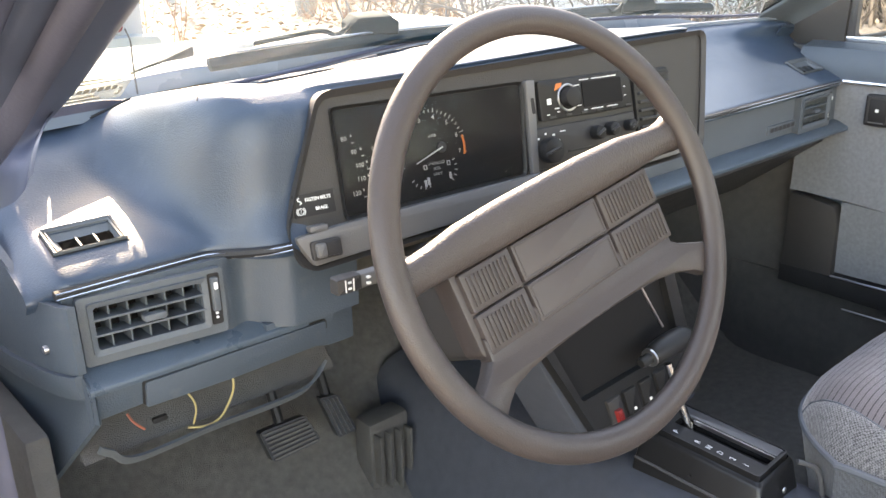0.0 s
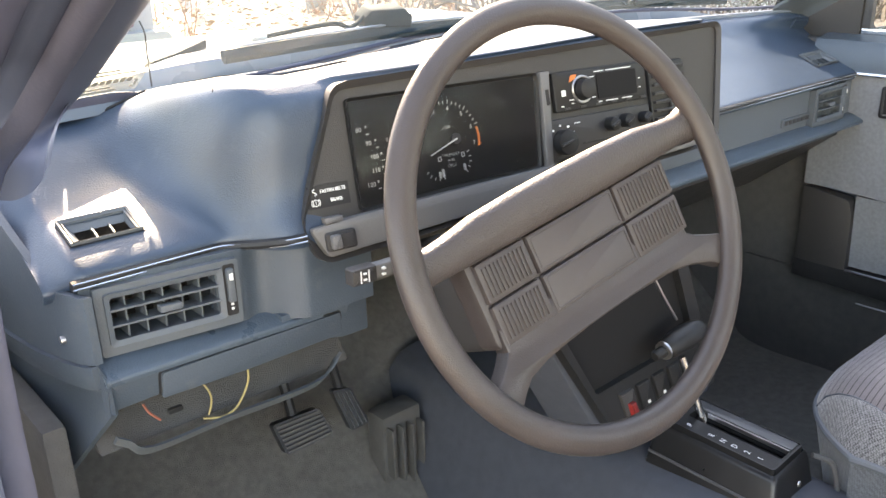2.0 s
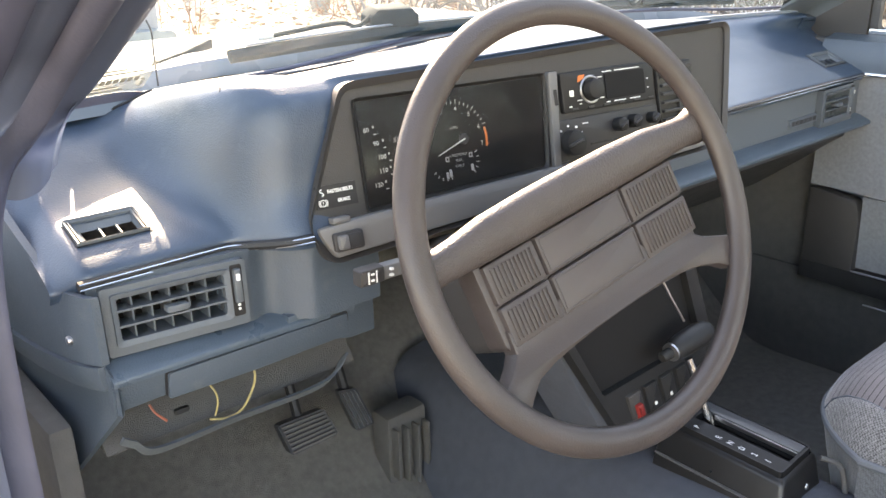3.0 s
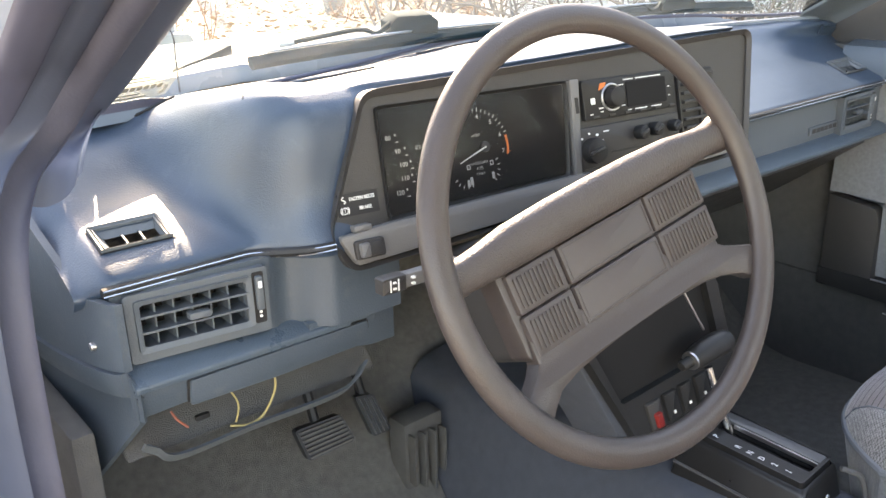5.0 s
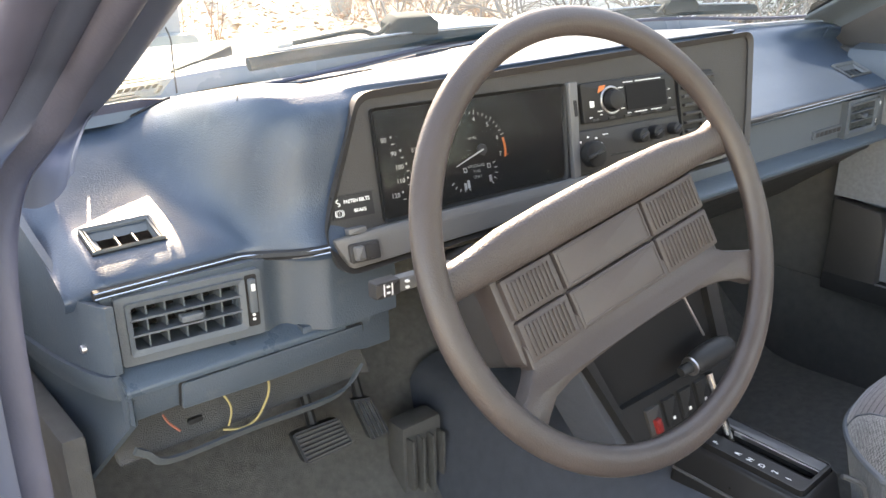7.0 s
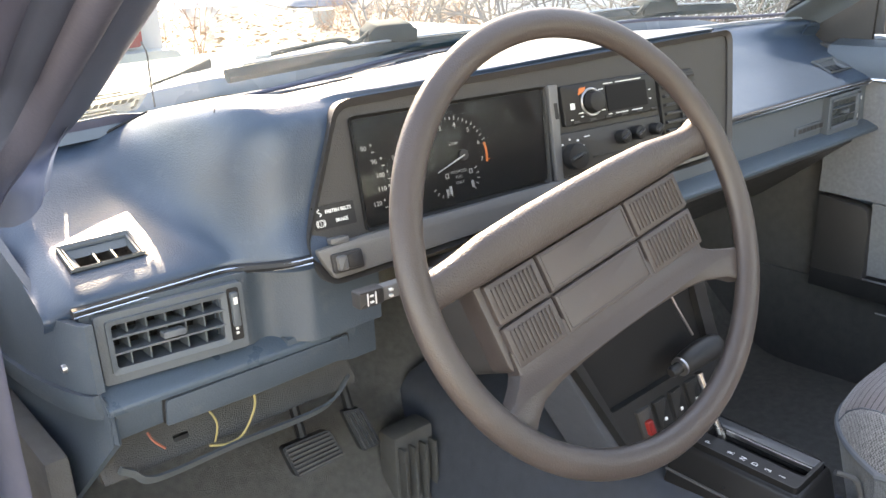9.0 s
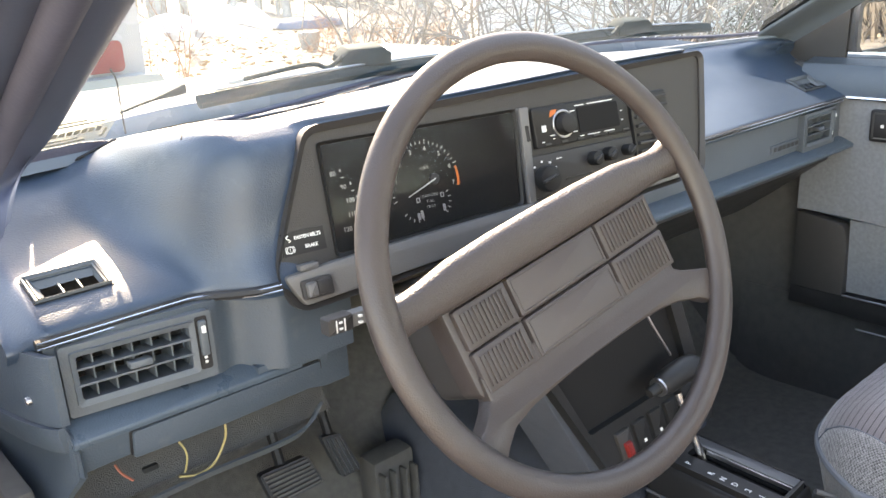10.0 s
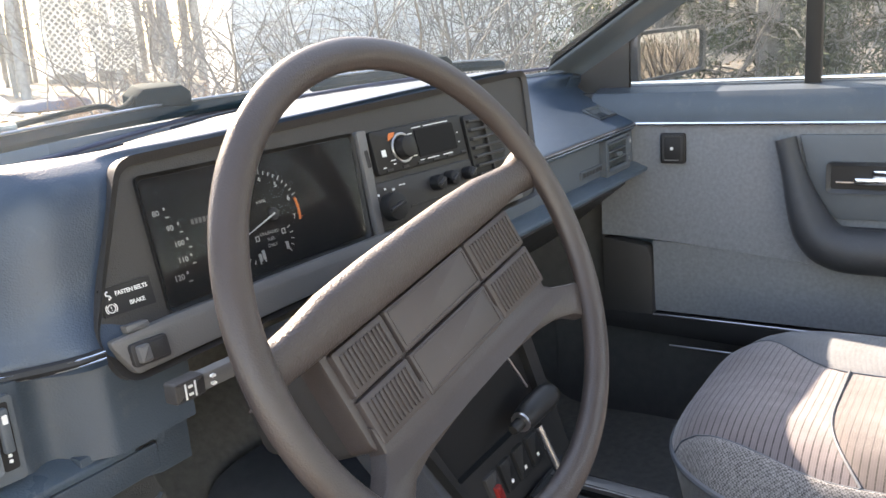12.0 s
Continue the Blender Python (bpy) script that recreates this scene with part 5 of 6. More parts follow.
foot_trim = spline([left_edge(y) for y in (-0.45, -0.25, -0.1, 0.05, 0.17, 0.255)] + [Vector((-0.312, 0.275, 0.915)), Vector((-0.333, 0.256, 0.897)), Vector((-0.345, 0.246, 0.874))], 60)
foot_seal = spline([left_edge(y) for y in (-0.45, -0.25, -0.1, 0.05, 0.15, 0.21)] + [Vector((-0.312, 0.242, 0.922)), Vector((-0.345, 0.225, 0.893)), Vector((-0.366, 0.205, 0.84)), Vector((-0.373, 0.20, 0.74)), Vector((-0.374, 0.20, 0.55)), Vector((-0.374, 0.20, 0.36))], 80)


def strip(offs, name, mat, label="", path=None):
    """A long moulding with the cross-section offs (x, up) along the pillar."""
    n = len(path) - 1 if path else 30

    def fn(u, v):
        p = path[int(round(u * n))] if path else left_edge(lerp(0.37, -0.42, u))
        a, b = profile(offs, v)
        return p + Vector((a, -0.42 * b, 0.9 * b))
    return part(name, sheet(fn, n, 16), mat, pil, label)


strip([(0.006, 0.012), (0.002, 0.007), (0.0, 0.0), (-0.008, -0.010), (-0.020, -0.014), (-0.030, -0.011)], "pillar_trim", M_JAMBBLUE, "blue pillar trim", foot_trim)
strip([(-0.0285, -0.008), (-0.031, -0.015), (-0.0365, -0.0205), (-0.0435, -0.020), (-0.049, -0.012), (-0.051, -0.002)], "weatherstrip", M_SEAL, "worn grey door seal", foot_seal)
strip([(-0.074, -0.003), (-0.078, -0.008), (-0.088, -0.008), (-0.096, -0.004), (-0.100, 0.0), (-0.102, 0.004)], "jamb", M_JAMB, "dark blue-purple door jamb with chipped paint", foot_seal)
strip([(-0.050, -0.002), (-0.056, -0.005), (-0.064, -0.005), (-0.070, -0.003), (-0.075, -0.003)], "jamb_band", M_JAMBBLUE, "blue painted jamb band", foot_seal)
for y in (0.02, -0.12):
    part("screw", box((0.0034, 0.0034, 0.003), left_edge(y) + Vector((-0.088, 0, -0.006)), 0.001), M_STEEL, pil)

pil2 = thing("pillar_2", "blue front pillar trim beside the passenger window", "pillar", kind="structure")
e0, e1 = Vector((0.905, 0.372, 0.893)), Vector((0.835, -0.25, 1.25))


def strip2(offs, name, mat, label=""):
    def fn(u, v):
        p = e0.lerp(e1, u)
        a, b = profile(offs, v)
        return p + Vector((a, -0.45 * b, 0.85 * b))
    return part(name, sheet(fn, 20, 14), mat, pil2, label)


strip2([(-0.004, 0.03), (0.0, 0.01), (0.004, 0.0), (0.03, -0.014), (0.055, -0.028), (0.07, -0.055)], "pillar_trim", M_PILLAR, "blue pillar trim")
strip2([(-0.006, 0.034), (-0.003, 0.020), (-0.0005, 0.012), (0.002, 0.010)], "windscreen_seal", M_RUBBER, "black windscreen seal")

# windscreen
ROOF_Y, ROOF_Z = -0.32, 1.235


def screen_point(u, v, lift=0.0):
    x = lerp(-0.305, 0.912, u)
    foot = Vector((x, glass_y(x) + 0.004, foot_z(x)))
    head = Vector((lerp(-0.29, 0.85, u), ROOF_Y + 0.03 - 0.05 * (2 * u - 1) ** 2, ROOF_Z))
    p = foot.lerp(head, v)
    p.z += 0.03 * math.sin(v * math.pi) + lift
    return p


ws = solid("window_1", sheet(lambda u, v: screen_point(u, v), 24, 16), M_GLASS, "dusty windscreen glass", "windscreen", kind="structure")
ws.visible_shadow = False
solid("windscreen_seal", tube([screen_point(u, 0.0) + Vector((0, -0.002, 0.0005)) for u in np.linspace(0, 1, 60)], 0.0026, 8), M_SEAL, "grey rubber seal along the windscreen foot", "seal", kind="structure")
lip_top = lambda x: foot_z(x) - 0.001 + 0.0085 * (1 - smooth(-0.235, -0.165, x))
for x0, x1 in ((-0.305, -0.2815), (-0.2785, -0.165)):
    solid("windscreen_seal_lip", sheet(lambda u, v: (lambda x: Vector((x, glass_y(x) - 0.003 - 0.003 * v, lerp(foot_z(x) - 0.004, lip_top(x), v))))(lerp(x0, x1, u)), 20, 3, 0.0015, (0, 1, 0)), M_SEAL, "grey rubber lip at the windscreen's lower corner", "seal", kind="structure")
stk = thing("window_sticker", "faded paper permit sticker on the windscreen corner", "sticker")
st_at = lambda a, b, d: screen_point(a, b) + Vector((0, -0.003, -0.004)) + Vector((0, -d, -d))
for a0, a1 in ((0.0, 0.0105), (0.0130, 0.0755)):
    part("paper", sheet(lambda u, v: st_at(lerp(a0, a1, u), lerp(0.034, 0.104, v), 0.0), 6, 4, 0.0004, (0, 0.5, 0.8)), M_PAPER, stk)
for i in range(9):
    a = 0.017 + 0.0055 * i
    part("print_bar", sheet(lambda u, v: st_at(lerp(a, a + 0.004, u), lerp(0.064, 0.074, v), 0.0012), 1, 1), M_INK, stk)
for b, a0, a1 in ((0.044, 0.016, 0.056), (0.052, 0.022, 0.050), (0.086, 0.016, 0.066), (0.094, 0.018, 0.050)):
    part("print_bar", sheet(lambda u, v: st_at(lerp(a0, a1, u), lerp(b, b + 0.0035, v), 0.0012), 4, 1), M_INK, stk)
part("lettering", words("3", 0.013, lambda p, q, d: st_at(0.069 + p / 1.217, 0.056 + q * 2.2, 0.0012), 0.0002), M_INK, stk)

solid("roof", sheet(lambda u, v: Vector((lerp(-0.36, 0.90, u), lerp(ROOF_Y, -1.5, v), ROOF_Z + 0.05 * math.sin(u * math.pi) * 0.6 + 0.02 * math.sin(v * math.pi))), 20, 16, 0.03, (0, 0, 1)), M_HEADLINER, "blue-grey roof lining", "roof", kind="structure")
solid("wall_rear", box((1.36, 0.06, 0.6), (0.285, -1.5, 0.55), 0.02), M_KICK, "plain rear bulkhead behind the seats", "wall", kind="structure")
solid("wall_rear_side", box((0.04, 0.75, 0.62), (0.96, -1.12, 0.56), 0.02), M_BLUE, "blue rear side panel", "wall", kind="structure")
dm = pose(-0.44, 0.30, 0, 0, 0, -66)
solid("door_2", box((0.07, 1.05, 0.55), (-0.02, -0.53, 0.58), 0.02, m=dm), M_CLOTH, "open driver's door standing away from the car", "car door", kind="structure")
solid("door_sill", box((0.08, 1.6, 0.12), (-0.40, -0.6, 0.25), 0.02), M_JAMB, "worn painted door sill", "sill", kind="structure")
solid("wall_kick_side", box((0.03, 0.50, 0.62), (0.965, 0.52, 0.54), 0.006), M_KICK, "dark kick panel in the passenger footwell", "wall", kind="structure")
solid("wall_rocker", box((0.06, 1.4, 0.22), (0.973, -0.3, 0.325), 0.01), M_KICK, "black inner sill below the passenger door", "wall", kind="structure")
solid("wall_kick", box((0.02, 0.45, 0.42), (-0.375, 0.46, 0.47), 0.006), M_KICK, "dark kick panel beside the pedals", "wall", kind="structure")

# ---------------------------------------------------------------- outside the screen: cowl, wipers, bonnet


def bonnet(u, v):
    x = lerp(-0.42, 1.0, u)
    y = lerp(glass_y(0.29) + 0.075 - 0.05 * (2 * u - 1) ** 2, 1.55, v)
    return Vector((x, y, 0.905 - 0.085 * v ** 1.3 - 0.05 * (2 * u - 1) ** 4 + 0.006 * smooth(0.2, 0.26, abs(u - 0.5)) * (1 - v)))


solid("bonnet", sheet(bonnet, 40, 30, 0.02, (0, 0, -1)), M_PAINT, "sunlit blue car bonnet, dusty paint", "bonnet", kind="structure")
solid("cowl", sheet(lambda u, v: Vector((lerp(-0.36, 0.94, u), glass_y(lerp(-0.36, 0.94, u)) + lerp(-0.004, 0.11, v), 0.8955 - 0.014 * v)), 30, 6, 0.01, (0, 0, -1)), M_PAINT, "painted cowl below the windscreen", "cowl", kind="structure")
solid("trim_cowl_corner", slab([(-0.136, 0.546), (-0.073, 0.606), (0.027, 0.722), (-0.062, 0.69)], lambda a, b, d: Vector((a, b, 0.899 + d)), -0.01, 0.007, 0.002), M_WCOVER, "dark plastic corner piece between cowl and bonnet", "trim", kind="structure")
for nm, y0, z0, y1, x1 in (("wing", 0.4, 0.86, 1.5, -0.47), ("wing", 0.4, 0.86, 1.5, 1.05)):
    solid(nm, box((0.12, 1.3, 0.35), (x1, 1.0, 0.66), 0.04, seg=3), M_PAINT, "blue front wing of the car", "wing", kind="structure")


def wiper(name, base, tip, blade0, blade1):
    w = thing(name, "blue-black windscreen wiper resting at the foot of the glass", "wiper", group="wipers")
    b = Vector(base)
    part("pivot_cover", slab(rounded([(-0.033, -0.011), (0.033, -0.012), (0.033, 0.003), (0.022, 0.012), (-0.022, 0.012), (-0.033, 0.002)], 0.002), lambda p, q, d: pose(*b, 8, 0, -14) @ Vector((p, -d, q)), -0.015, 0.015, 0.003), M_WCOVER, w, "dull blue-grey pivot cover")
    t = Vector(tip)
    pts = spline([b + Vector((-0.03, 0.0, 0.002)), b + Vector((-0.055, -0.004, -0.008)), b.lerp(t, 0.45) + Vector((0, 0, 0.002)), t], 24)
    part("arm", tube(pts, 0.003, 8), M_WCOVER, w)
    q0, q1 = Vector(blade0), Vector(blade1)
    part("blade", tube([q0.lerp(q1, i / 20) + Vector((0, 0, 0.004 * math.sin(i / 20 * math.pi))) for i in range(21)], 0.0088, 8, flat=0.7), M_WCOVER, w, "blue-black rubber wiper blade")
    part("blade_spine", tube([q0.lerp(q1, i / 20) + Vector((0, 0.001, 0.0092 + 0.004 * math.sin(i / 20 * math.pi))) for i in range(1, 20)], 0.0016, 6), M_STEEL, w, "bright spine of the blade")
    part("blade_clip", box((0.02, 0.01, 0.006), t, 0.002), M_STEEL, w)
    return w


wiper("wiper", (0.145, 0.47, 0.94), (-0.03, 0.475, 0.930), (-0.077, 0.471, 0.914), (0.33, 0.446, 0.921))
wiper("wiper", (0.65, 0.445, 0.932), (0.50, 0.47, 0.925), (0.40, 0.474, 0.924), (0.84, 0.425, 0.915))


cw = thing("cowl_wire", "thin dark wire standing up from the cowl", "wire")
part("wire", tube(spline([(-0.160, 0.474, 0.893), (-0.1625, 0.4682, 0.927), (-0.166, 0.458, 0.948), (-0.1755, 0.4435, 0.962)], 16), 0.0009, 6), M_BLACK, cw)

# ---------------------------------------------------------------- outdoors
M_GROUND = material("leaf-strewn ground", (0.215, 0.185, 0.15), 0.95, colour2=(0.34, 0.31, 0.27), scale=1.2, bump=0.8, bump_scale=14, dirt=0.5, dirt_colour=(0.3, 0.2, 0.12), bump_dist=0.03)
M_LEAF = material("dry brown leaf", (0.33, 0.25, 0.18), 0.9, vary=0.4, scale=3, per_object=0.3)
M_SNOW = material("old snow", (0.85, 0.87, 0.9), 0.7, vary=0.05, scale=8, bump=0.4, bump_scale=20, bump_dist=0.02)
M_BARK = material("grey bark", (0.17, 0.163, 0.157), 0.9, vary=0.35, scale=30, bump=0.5, bump_scale=120)
M_BARK2 = material("grey-brown trunk bark", (0.3, 0.295, 0.285), 0.95, vary=0.3, scale=8, bump=0.8, bump_scale=40, bump_dist=0.01)
M_TWIG = material("red-brown twigs", (0.24, 0.15, 0.11), 0.9, vary=0.3, scale=20)
M_SIDING = material("white painted clapboard", (0.84, 0.83, 0.82), 0.6, vary=0.04, scale=4, dirt=0.15, dirt_colour=(0.5, 0.5, 0.48))
M_NEEDLE = material("dark evergreen needles", (0.05, 0.068, 0.04), 0.85, vary=0.4, scale=6)
M_REED = material("dead tan reeds", (0.30, 0.27, 0.235), 0.9, vary=0.3, scale=2)
nd_, ln_ = M_REED.node_tree.nodes, M_REED.node_tree.links.new
geo_, mix_ = nd_.new("ShaderNodeNewGeometry"), nd_.new("ShaderNodeMix")
mix_.data_type = "RGBA"
mix_.inputs[6].default_value, mix_.inputs[7].default_value = (0.05, 0.043, 0.037, 1), (0.2, 0.17, 0.14, 1)
ln_(geo_.outputs["Random Per Island"], mix_.inputs[0])
ln_(mix_.outputs[2], nd_["Principled BSDF"].inputs["Base Color"])
M_TARP = material("dull blue-grey tarpaulin", (0.1, 0.12, 0.16), 0.8, vary=0.15, scale=3)
M_LATTICE = material("weathered white lattice", (0.7, 0.68, 0.64), 0.8, vary=0.12, scale=6)
# stands for blue paint; the windscreen's glare haze is put into this grey
M_TRUCK = material("pale grey vehicle paint", (0.24, 0.25, 0.27), 0.25, vary=0.05, scale=4, coat=0.5)
M_BUMPER = material("grey-green bumper plastic", (0.2, 0.235, 0.245), 0.5, vary=0.1, scale=6)
M_TAIL = material("red tail-lamp plastic", (0.16, 0.015, 0.022), 0.2, vary=0.1, coat=0.5)


def polar(deg, dist, z=0.0):
    """A place deg degrees to the right of straight ahead, dist metres from the driver's door."""
    a = radians(deg)
    return Vector((-0.5 + dist * math.sin(a), -0.4 + dist * math.cos(a), z))


solid("ground", sheet(lambda u, v: (lambda x, y: Vector((x, y, 0.05 * noise.noise(Vector((x * 0.3, y * 0.3, 0))) if abs(x) + abs(y) < 60 else 0)))(lerp(-1, 1, u) ** 3 * 400, lerp(-1, 1, v) ** 3 * 400), 90, 90), M_GROUND, "leaf-covered bare yard in late winter", "ground", kind="structure")


def tube_fast(verts, faces, p, q, r0, r1, sides=4):
    d = (q - p).normalized()
    s = d.orthogonal().normalized()
    t = d.cross(s)
    n = len(verts)
    for c, r in ((p, r0), (q, r1)):
        for k in range(sides):
            a = k * math.tau / sides
            verts.append(c + (s * math.cos(a) + t * math.sin(a)) * r)
    for k in range(sides):
        faces.append((n + k, n + (k + 1) % sides, n + sides + (k + 1) % sides, n + sides + k))


def branch(rng, verts, faces, p, d, length, r, depth, droop=0.1, spread=0.6, steps=4, crook=0.3):
    for i in range(steps):
        for _ in range(2):
            q = p + d * (length / steps / 2)
            r2 = r * 0.915
            tube_fast(verts, faces, p, q, r, r2, 5 if r > 0.01 else 4 if r > 0.004 else 3)
            p, r = q, r2
            d = (d + Vector((rng.uniform(-1, 1), rng.uniform(-1, 1), rng.uniform(-0.8, 1) - droop)) * crook).normalized()
        if depth and (i > 0 or depth < 3):
            for _ in range(rng.choice((1, 1, 2))):
                side = Vector((rng.uniform(-1, 1), rng.uniform(-1, 1), rng.uniform(-0.5, 0.9))).normalized()
                branch(rng, verts, faces, p, (d + side * spread * 1.4).normalized(), length * rng.uniform(0.45, 0.7), r * 0.62, depth - 1, droop, spread, max(2, steps - 1), crook)


def mesh_from(name, verts, faces, mat):
    me = bpy.data.meshes.new(name)
    me.from_pydata([tuple(v) for v in verts], [], faces)
    me.materials.append(mat)
    for p in me.polygons:
        p.use_smooth = True
    return me


def shrub(at, seed, stems, height, lean=0.5, r=0.022, depth=3, mat=None, label="leafless shrub with pale tangled branches", name="shrub", droop=0.1, spread=0.6, crook=0.3):
    rng = random.Random(seed)
    t = thing(name, label, name, group="shrubs by the house" if name == "shrub" else "")
    t.location = at
    for i in range(stems):
        verts, faces = [], []
        d = Vector((rng.uniform(-lean, lean), rng.uniform(-lean, lean), 1)).normalized()
        branch(rng, verts, faces, Vector((rng.uniform(-0.3, 0.3), rng.uniform(-0.3, 0.3), -0.02)), d, height * rng.uniform(0.7, 1.1), r * rng.uniform(0.6, 1.1), depth, droop, spread, 4, crook)
        ob = new("stem", mesh_from("stem", verts, faces, mat or M_BARK))
        ob.parent = t
    return t


for i, (deg, dist, h, st) in enumerate(((37, 9.0, 1.3, 7), (41, 8.0, 1.3, 8), (46, 7.2, 1.4, 9), (51, 6.6, 1.4, 10), (55, 6.2, 1.5, 11), (60, 6.0, 1.5, 11), (65, 6.2, 1.6, 11), (49, 8.4, 1.6, 8), (58, 8.2, 1.7, 8), (73, 5.6, 1.3, 3))):
    shrub(polar(deg, dist), 40 + i, st, h, lean=0.95, r=0.0155, depth=4, spread=0.95, droop=0.18)
for i, (deg, dist, h) in enumerate(((22.5, 8.2, 1.0), (24.5, 8.0, 1.2), (21.0, 8.6, 0.9))):
    shrub(polar(deg, dist), 80 + i, 3, h, lean=0.3, r=0.008, depth=1, mat=M_TWIG, crook=0.15, label="thin bare sapling stems in the leaf litter", name="sapling")
for i, (deg, dist) in enumerate(((33.5, 11.8), (36, 11.5), (38.5, 11.2), (41, 10.6), (43.5, 10.0), (55, 8.6))):
    shrub(polar(deg, dist), 90 + i, 12, 0.5, lean=1.6, r=0.008, depth=3, mat=M_TWIG, label="red-brown twiggy undergrowth", name="undergrowth", spread=0.8)

# dense thicket against the house wall
for i, (deg, dist) in enumerate(((58, 8.9), (62, 9.2), (67, 8.0), (40, 10.6), (62.5, 7.2), (34.5, 12.4), (37.5, 12.0), (42.5, 10.6))):
    shrub(polar(deg, dist), 140 + i, 10, 2.0, lean=0.8, r=0.009, depth=4, spread=1.0, droop=0.1, label="dense leafless thicket of grey stems", name="thicket")

# distant bare trees
for i in range(26):
    rng = random.Random(300 + i)
    deg, dist = rng.uniform(8, 44) if i < 18 else rng.uniform(44, 100), rng.uniform(19, 34)
    shrub(polar(deg, dist), 500 + i, 1, rng.uniform(6, 9), lean=0.12, r=rng.uniform(0.12, 0.24), depth=3, mat=M_BARK2, label="bare grey tree at the edge of the yard", name="tree", droop=-0.15, spread=0.5, crook=0.12)


rng = random.Random(77)
verts, faces = [], []
for i in range(420):
    c = polar(rng.uniform(-5, 118), rng.uniform(24, 55), -0.1)
    h, r0 = rng.uniform(7, 14), rng.uniform(0.06, 0.22)
    top = c + Vector((rng.uniform(-0.6, 0.6), rng.uniform(-0.6, 0.6), h))
    tube_fast(verts, faces, c, top, r0, r0 * 0.3, 5)
    for k in range(14):
        p = c.lerp(top, rng.uniform(0.1, 0.98))
        a = rng.uniform(0, math.tau)
        q = p + Vector((math.cos(a), math.sin(a), rng.uniform(0.2, 1.1))) * rng.uniform(0.8, 2.6)
        tube_fast(verts, faces, p, q, r0 * 0.22, 0.01, 3)
        for _ in range(3):
            p2 = p.lerp(q, rng.uniform(0.3, 0.9))
            tube_fast(verts, faces, p2, p2 + Vector((rng.uniform(-1, 1), rng.uniform(-1, 1), rng.uniform(-0.3, 1))) * 0.9, 0.02, 0.006, 3)
tagged(new("far_woods", mesh_from("far_woods", verts, faces, M_BARK2)), "bare grey woods beyond the yard", "woods", kind="stuff")

# reeds behind the car, seen in the door mirror
rng = random.Random(78)
verts, faces = [], []
for i in range(4200):
    c = Vector((rng.uniform(2.5, 12), rng.uniform(-14, -8), 0))
    h, a = rng.uniform(0.2, 0.56), rng.uniform(0, math.tau)
    w = Vector((math.cos(a), math.sin(a), 0)) * rng.uniform(0.01, 0.025)
    e = Vector((rng.uniform(-0.25, 0.25), rng.uniform(-0.25, 0.25), h))
    n = len(verts)
    verts += [c - w, c + w, c + e + w * 0.3, c + e - w * 0.3]
    faces.append((n, n + 1, n + 2, n + 3))
tagged(new("reed_bed", mesh_from("reed_bed", verts, faces, M_REED)), "tall tan dead reeds behind the car", "reeds", kind="stuff")


def evergreen(at, seed, height, radius):
    rng = random.Random(seed)
    t = thing("evergreen_tree", "dark evergreen tree with drooping boughs", "tree", group="evergreens beside the car")
    t.location = at
    tr = part("trunk", tube([(0, 0, 0), (0.03, 0.02, height * 0.5), (0, 0, height)], [0.11, 0.08, 0.02], 8), M_BARK2, t)
    verts, faces, lv, lf = [], [], [], []
    for i in range(int(height * 11)):
        z = rng.uniform(0.25, height)
        a = rng.uniform(0, math.tau)
        l = radius * (1 - z / height * 0.75) * rng.uniform(0.6, 1.1)
        p = Vector((0, 0, z))
        d = Vector((math.cos(a), math.sin(a), -0.05))
        for s in range(5):
            q = p + d * (l / 5)
            tube_fast(verts, faces, p, q, 0.012 - 0.002 * s, 0.010 - 0.002 * s, 3)
            for _ in range(46):
                c = p.lerp(q, rng.random()) + Vector((rng.uniform(-1, 1), rng.uniform(-1, 1), rng.uniform(-0.7, 0.3))) * 0.14 * (0.4 + s / 5)
                e = Vector((rng.uniform(-1, 1), rng.uniform(-1, 1), rng.uniform(-1, 0.2))).normalized() * rng.uniform(0.05, 0.12)
                w = e.cross(Vector((rng.uniform(-1, 1), rng.uniform(-1, 1), 1))).normalized() * rng.uniform(0.004, 0.009)
                n = len(lv)
                lv += [c - w, c + w, c + e + w * 0.3, c + e - w * 0.3]
                lf.append((n, n + 1, n + 2, n + 3))
            p = q
            d = (d + Vector((rng.uniform(-0.2, 0.2), rng.uniform(-0.2, 0.2), -0.10))).normalized()
    for nm, v, f, m in (("boughs", verts, faces, M_BARK2), ("needles", lv, lf, M_NEEDLE)):
        ob = new(nm, mesh_from(nm, v, f, m))
        ob.parent = t
    return t


for i, (deg, dist, h, r) in enumerate(((71, 7.0, 4.6, 1.7), (77, 6.4, 4.3, 1.6), (84, 6.8, 4.6, 1.7), (91, 6.4, 4.4, 1.6), (66, 9.2, 5.5, 1.9), (81, 9.2, 5.6, 2.0), (100, 7.0, 4.6, 1.7), (128, 18, 5, 2.2), (140, 19, 5.5, 2.2), (150, 18, 5, 2.2), (152, 13.5, 4.2, 2.4), (157.5, 13.8, 4.4, 2.5), (163, 15, 4.4, 2.4), (146, 15, 4.4, 2.4))):
    evergreen(polar(deg, dist), 700 + i, h, r)

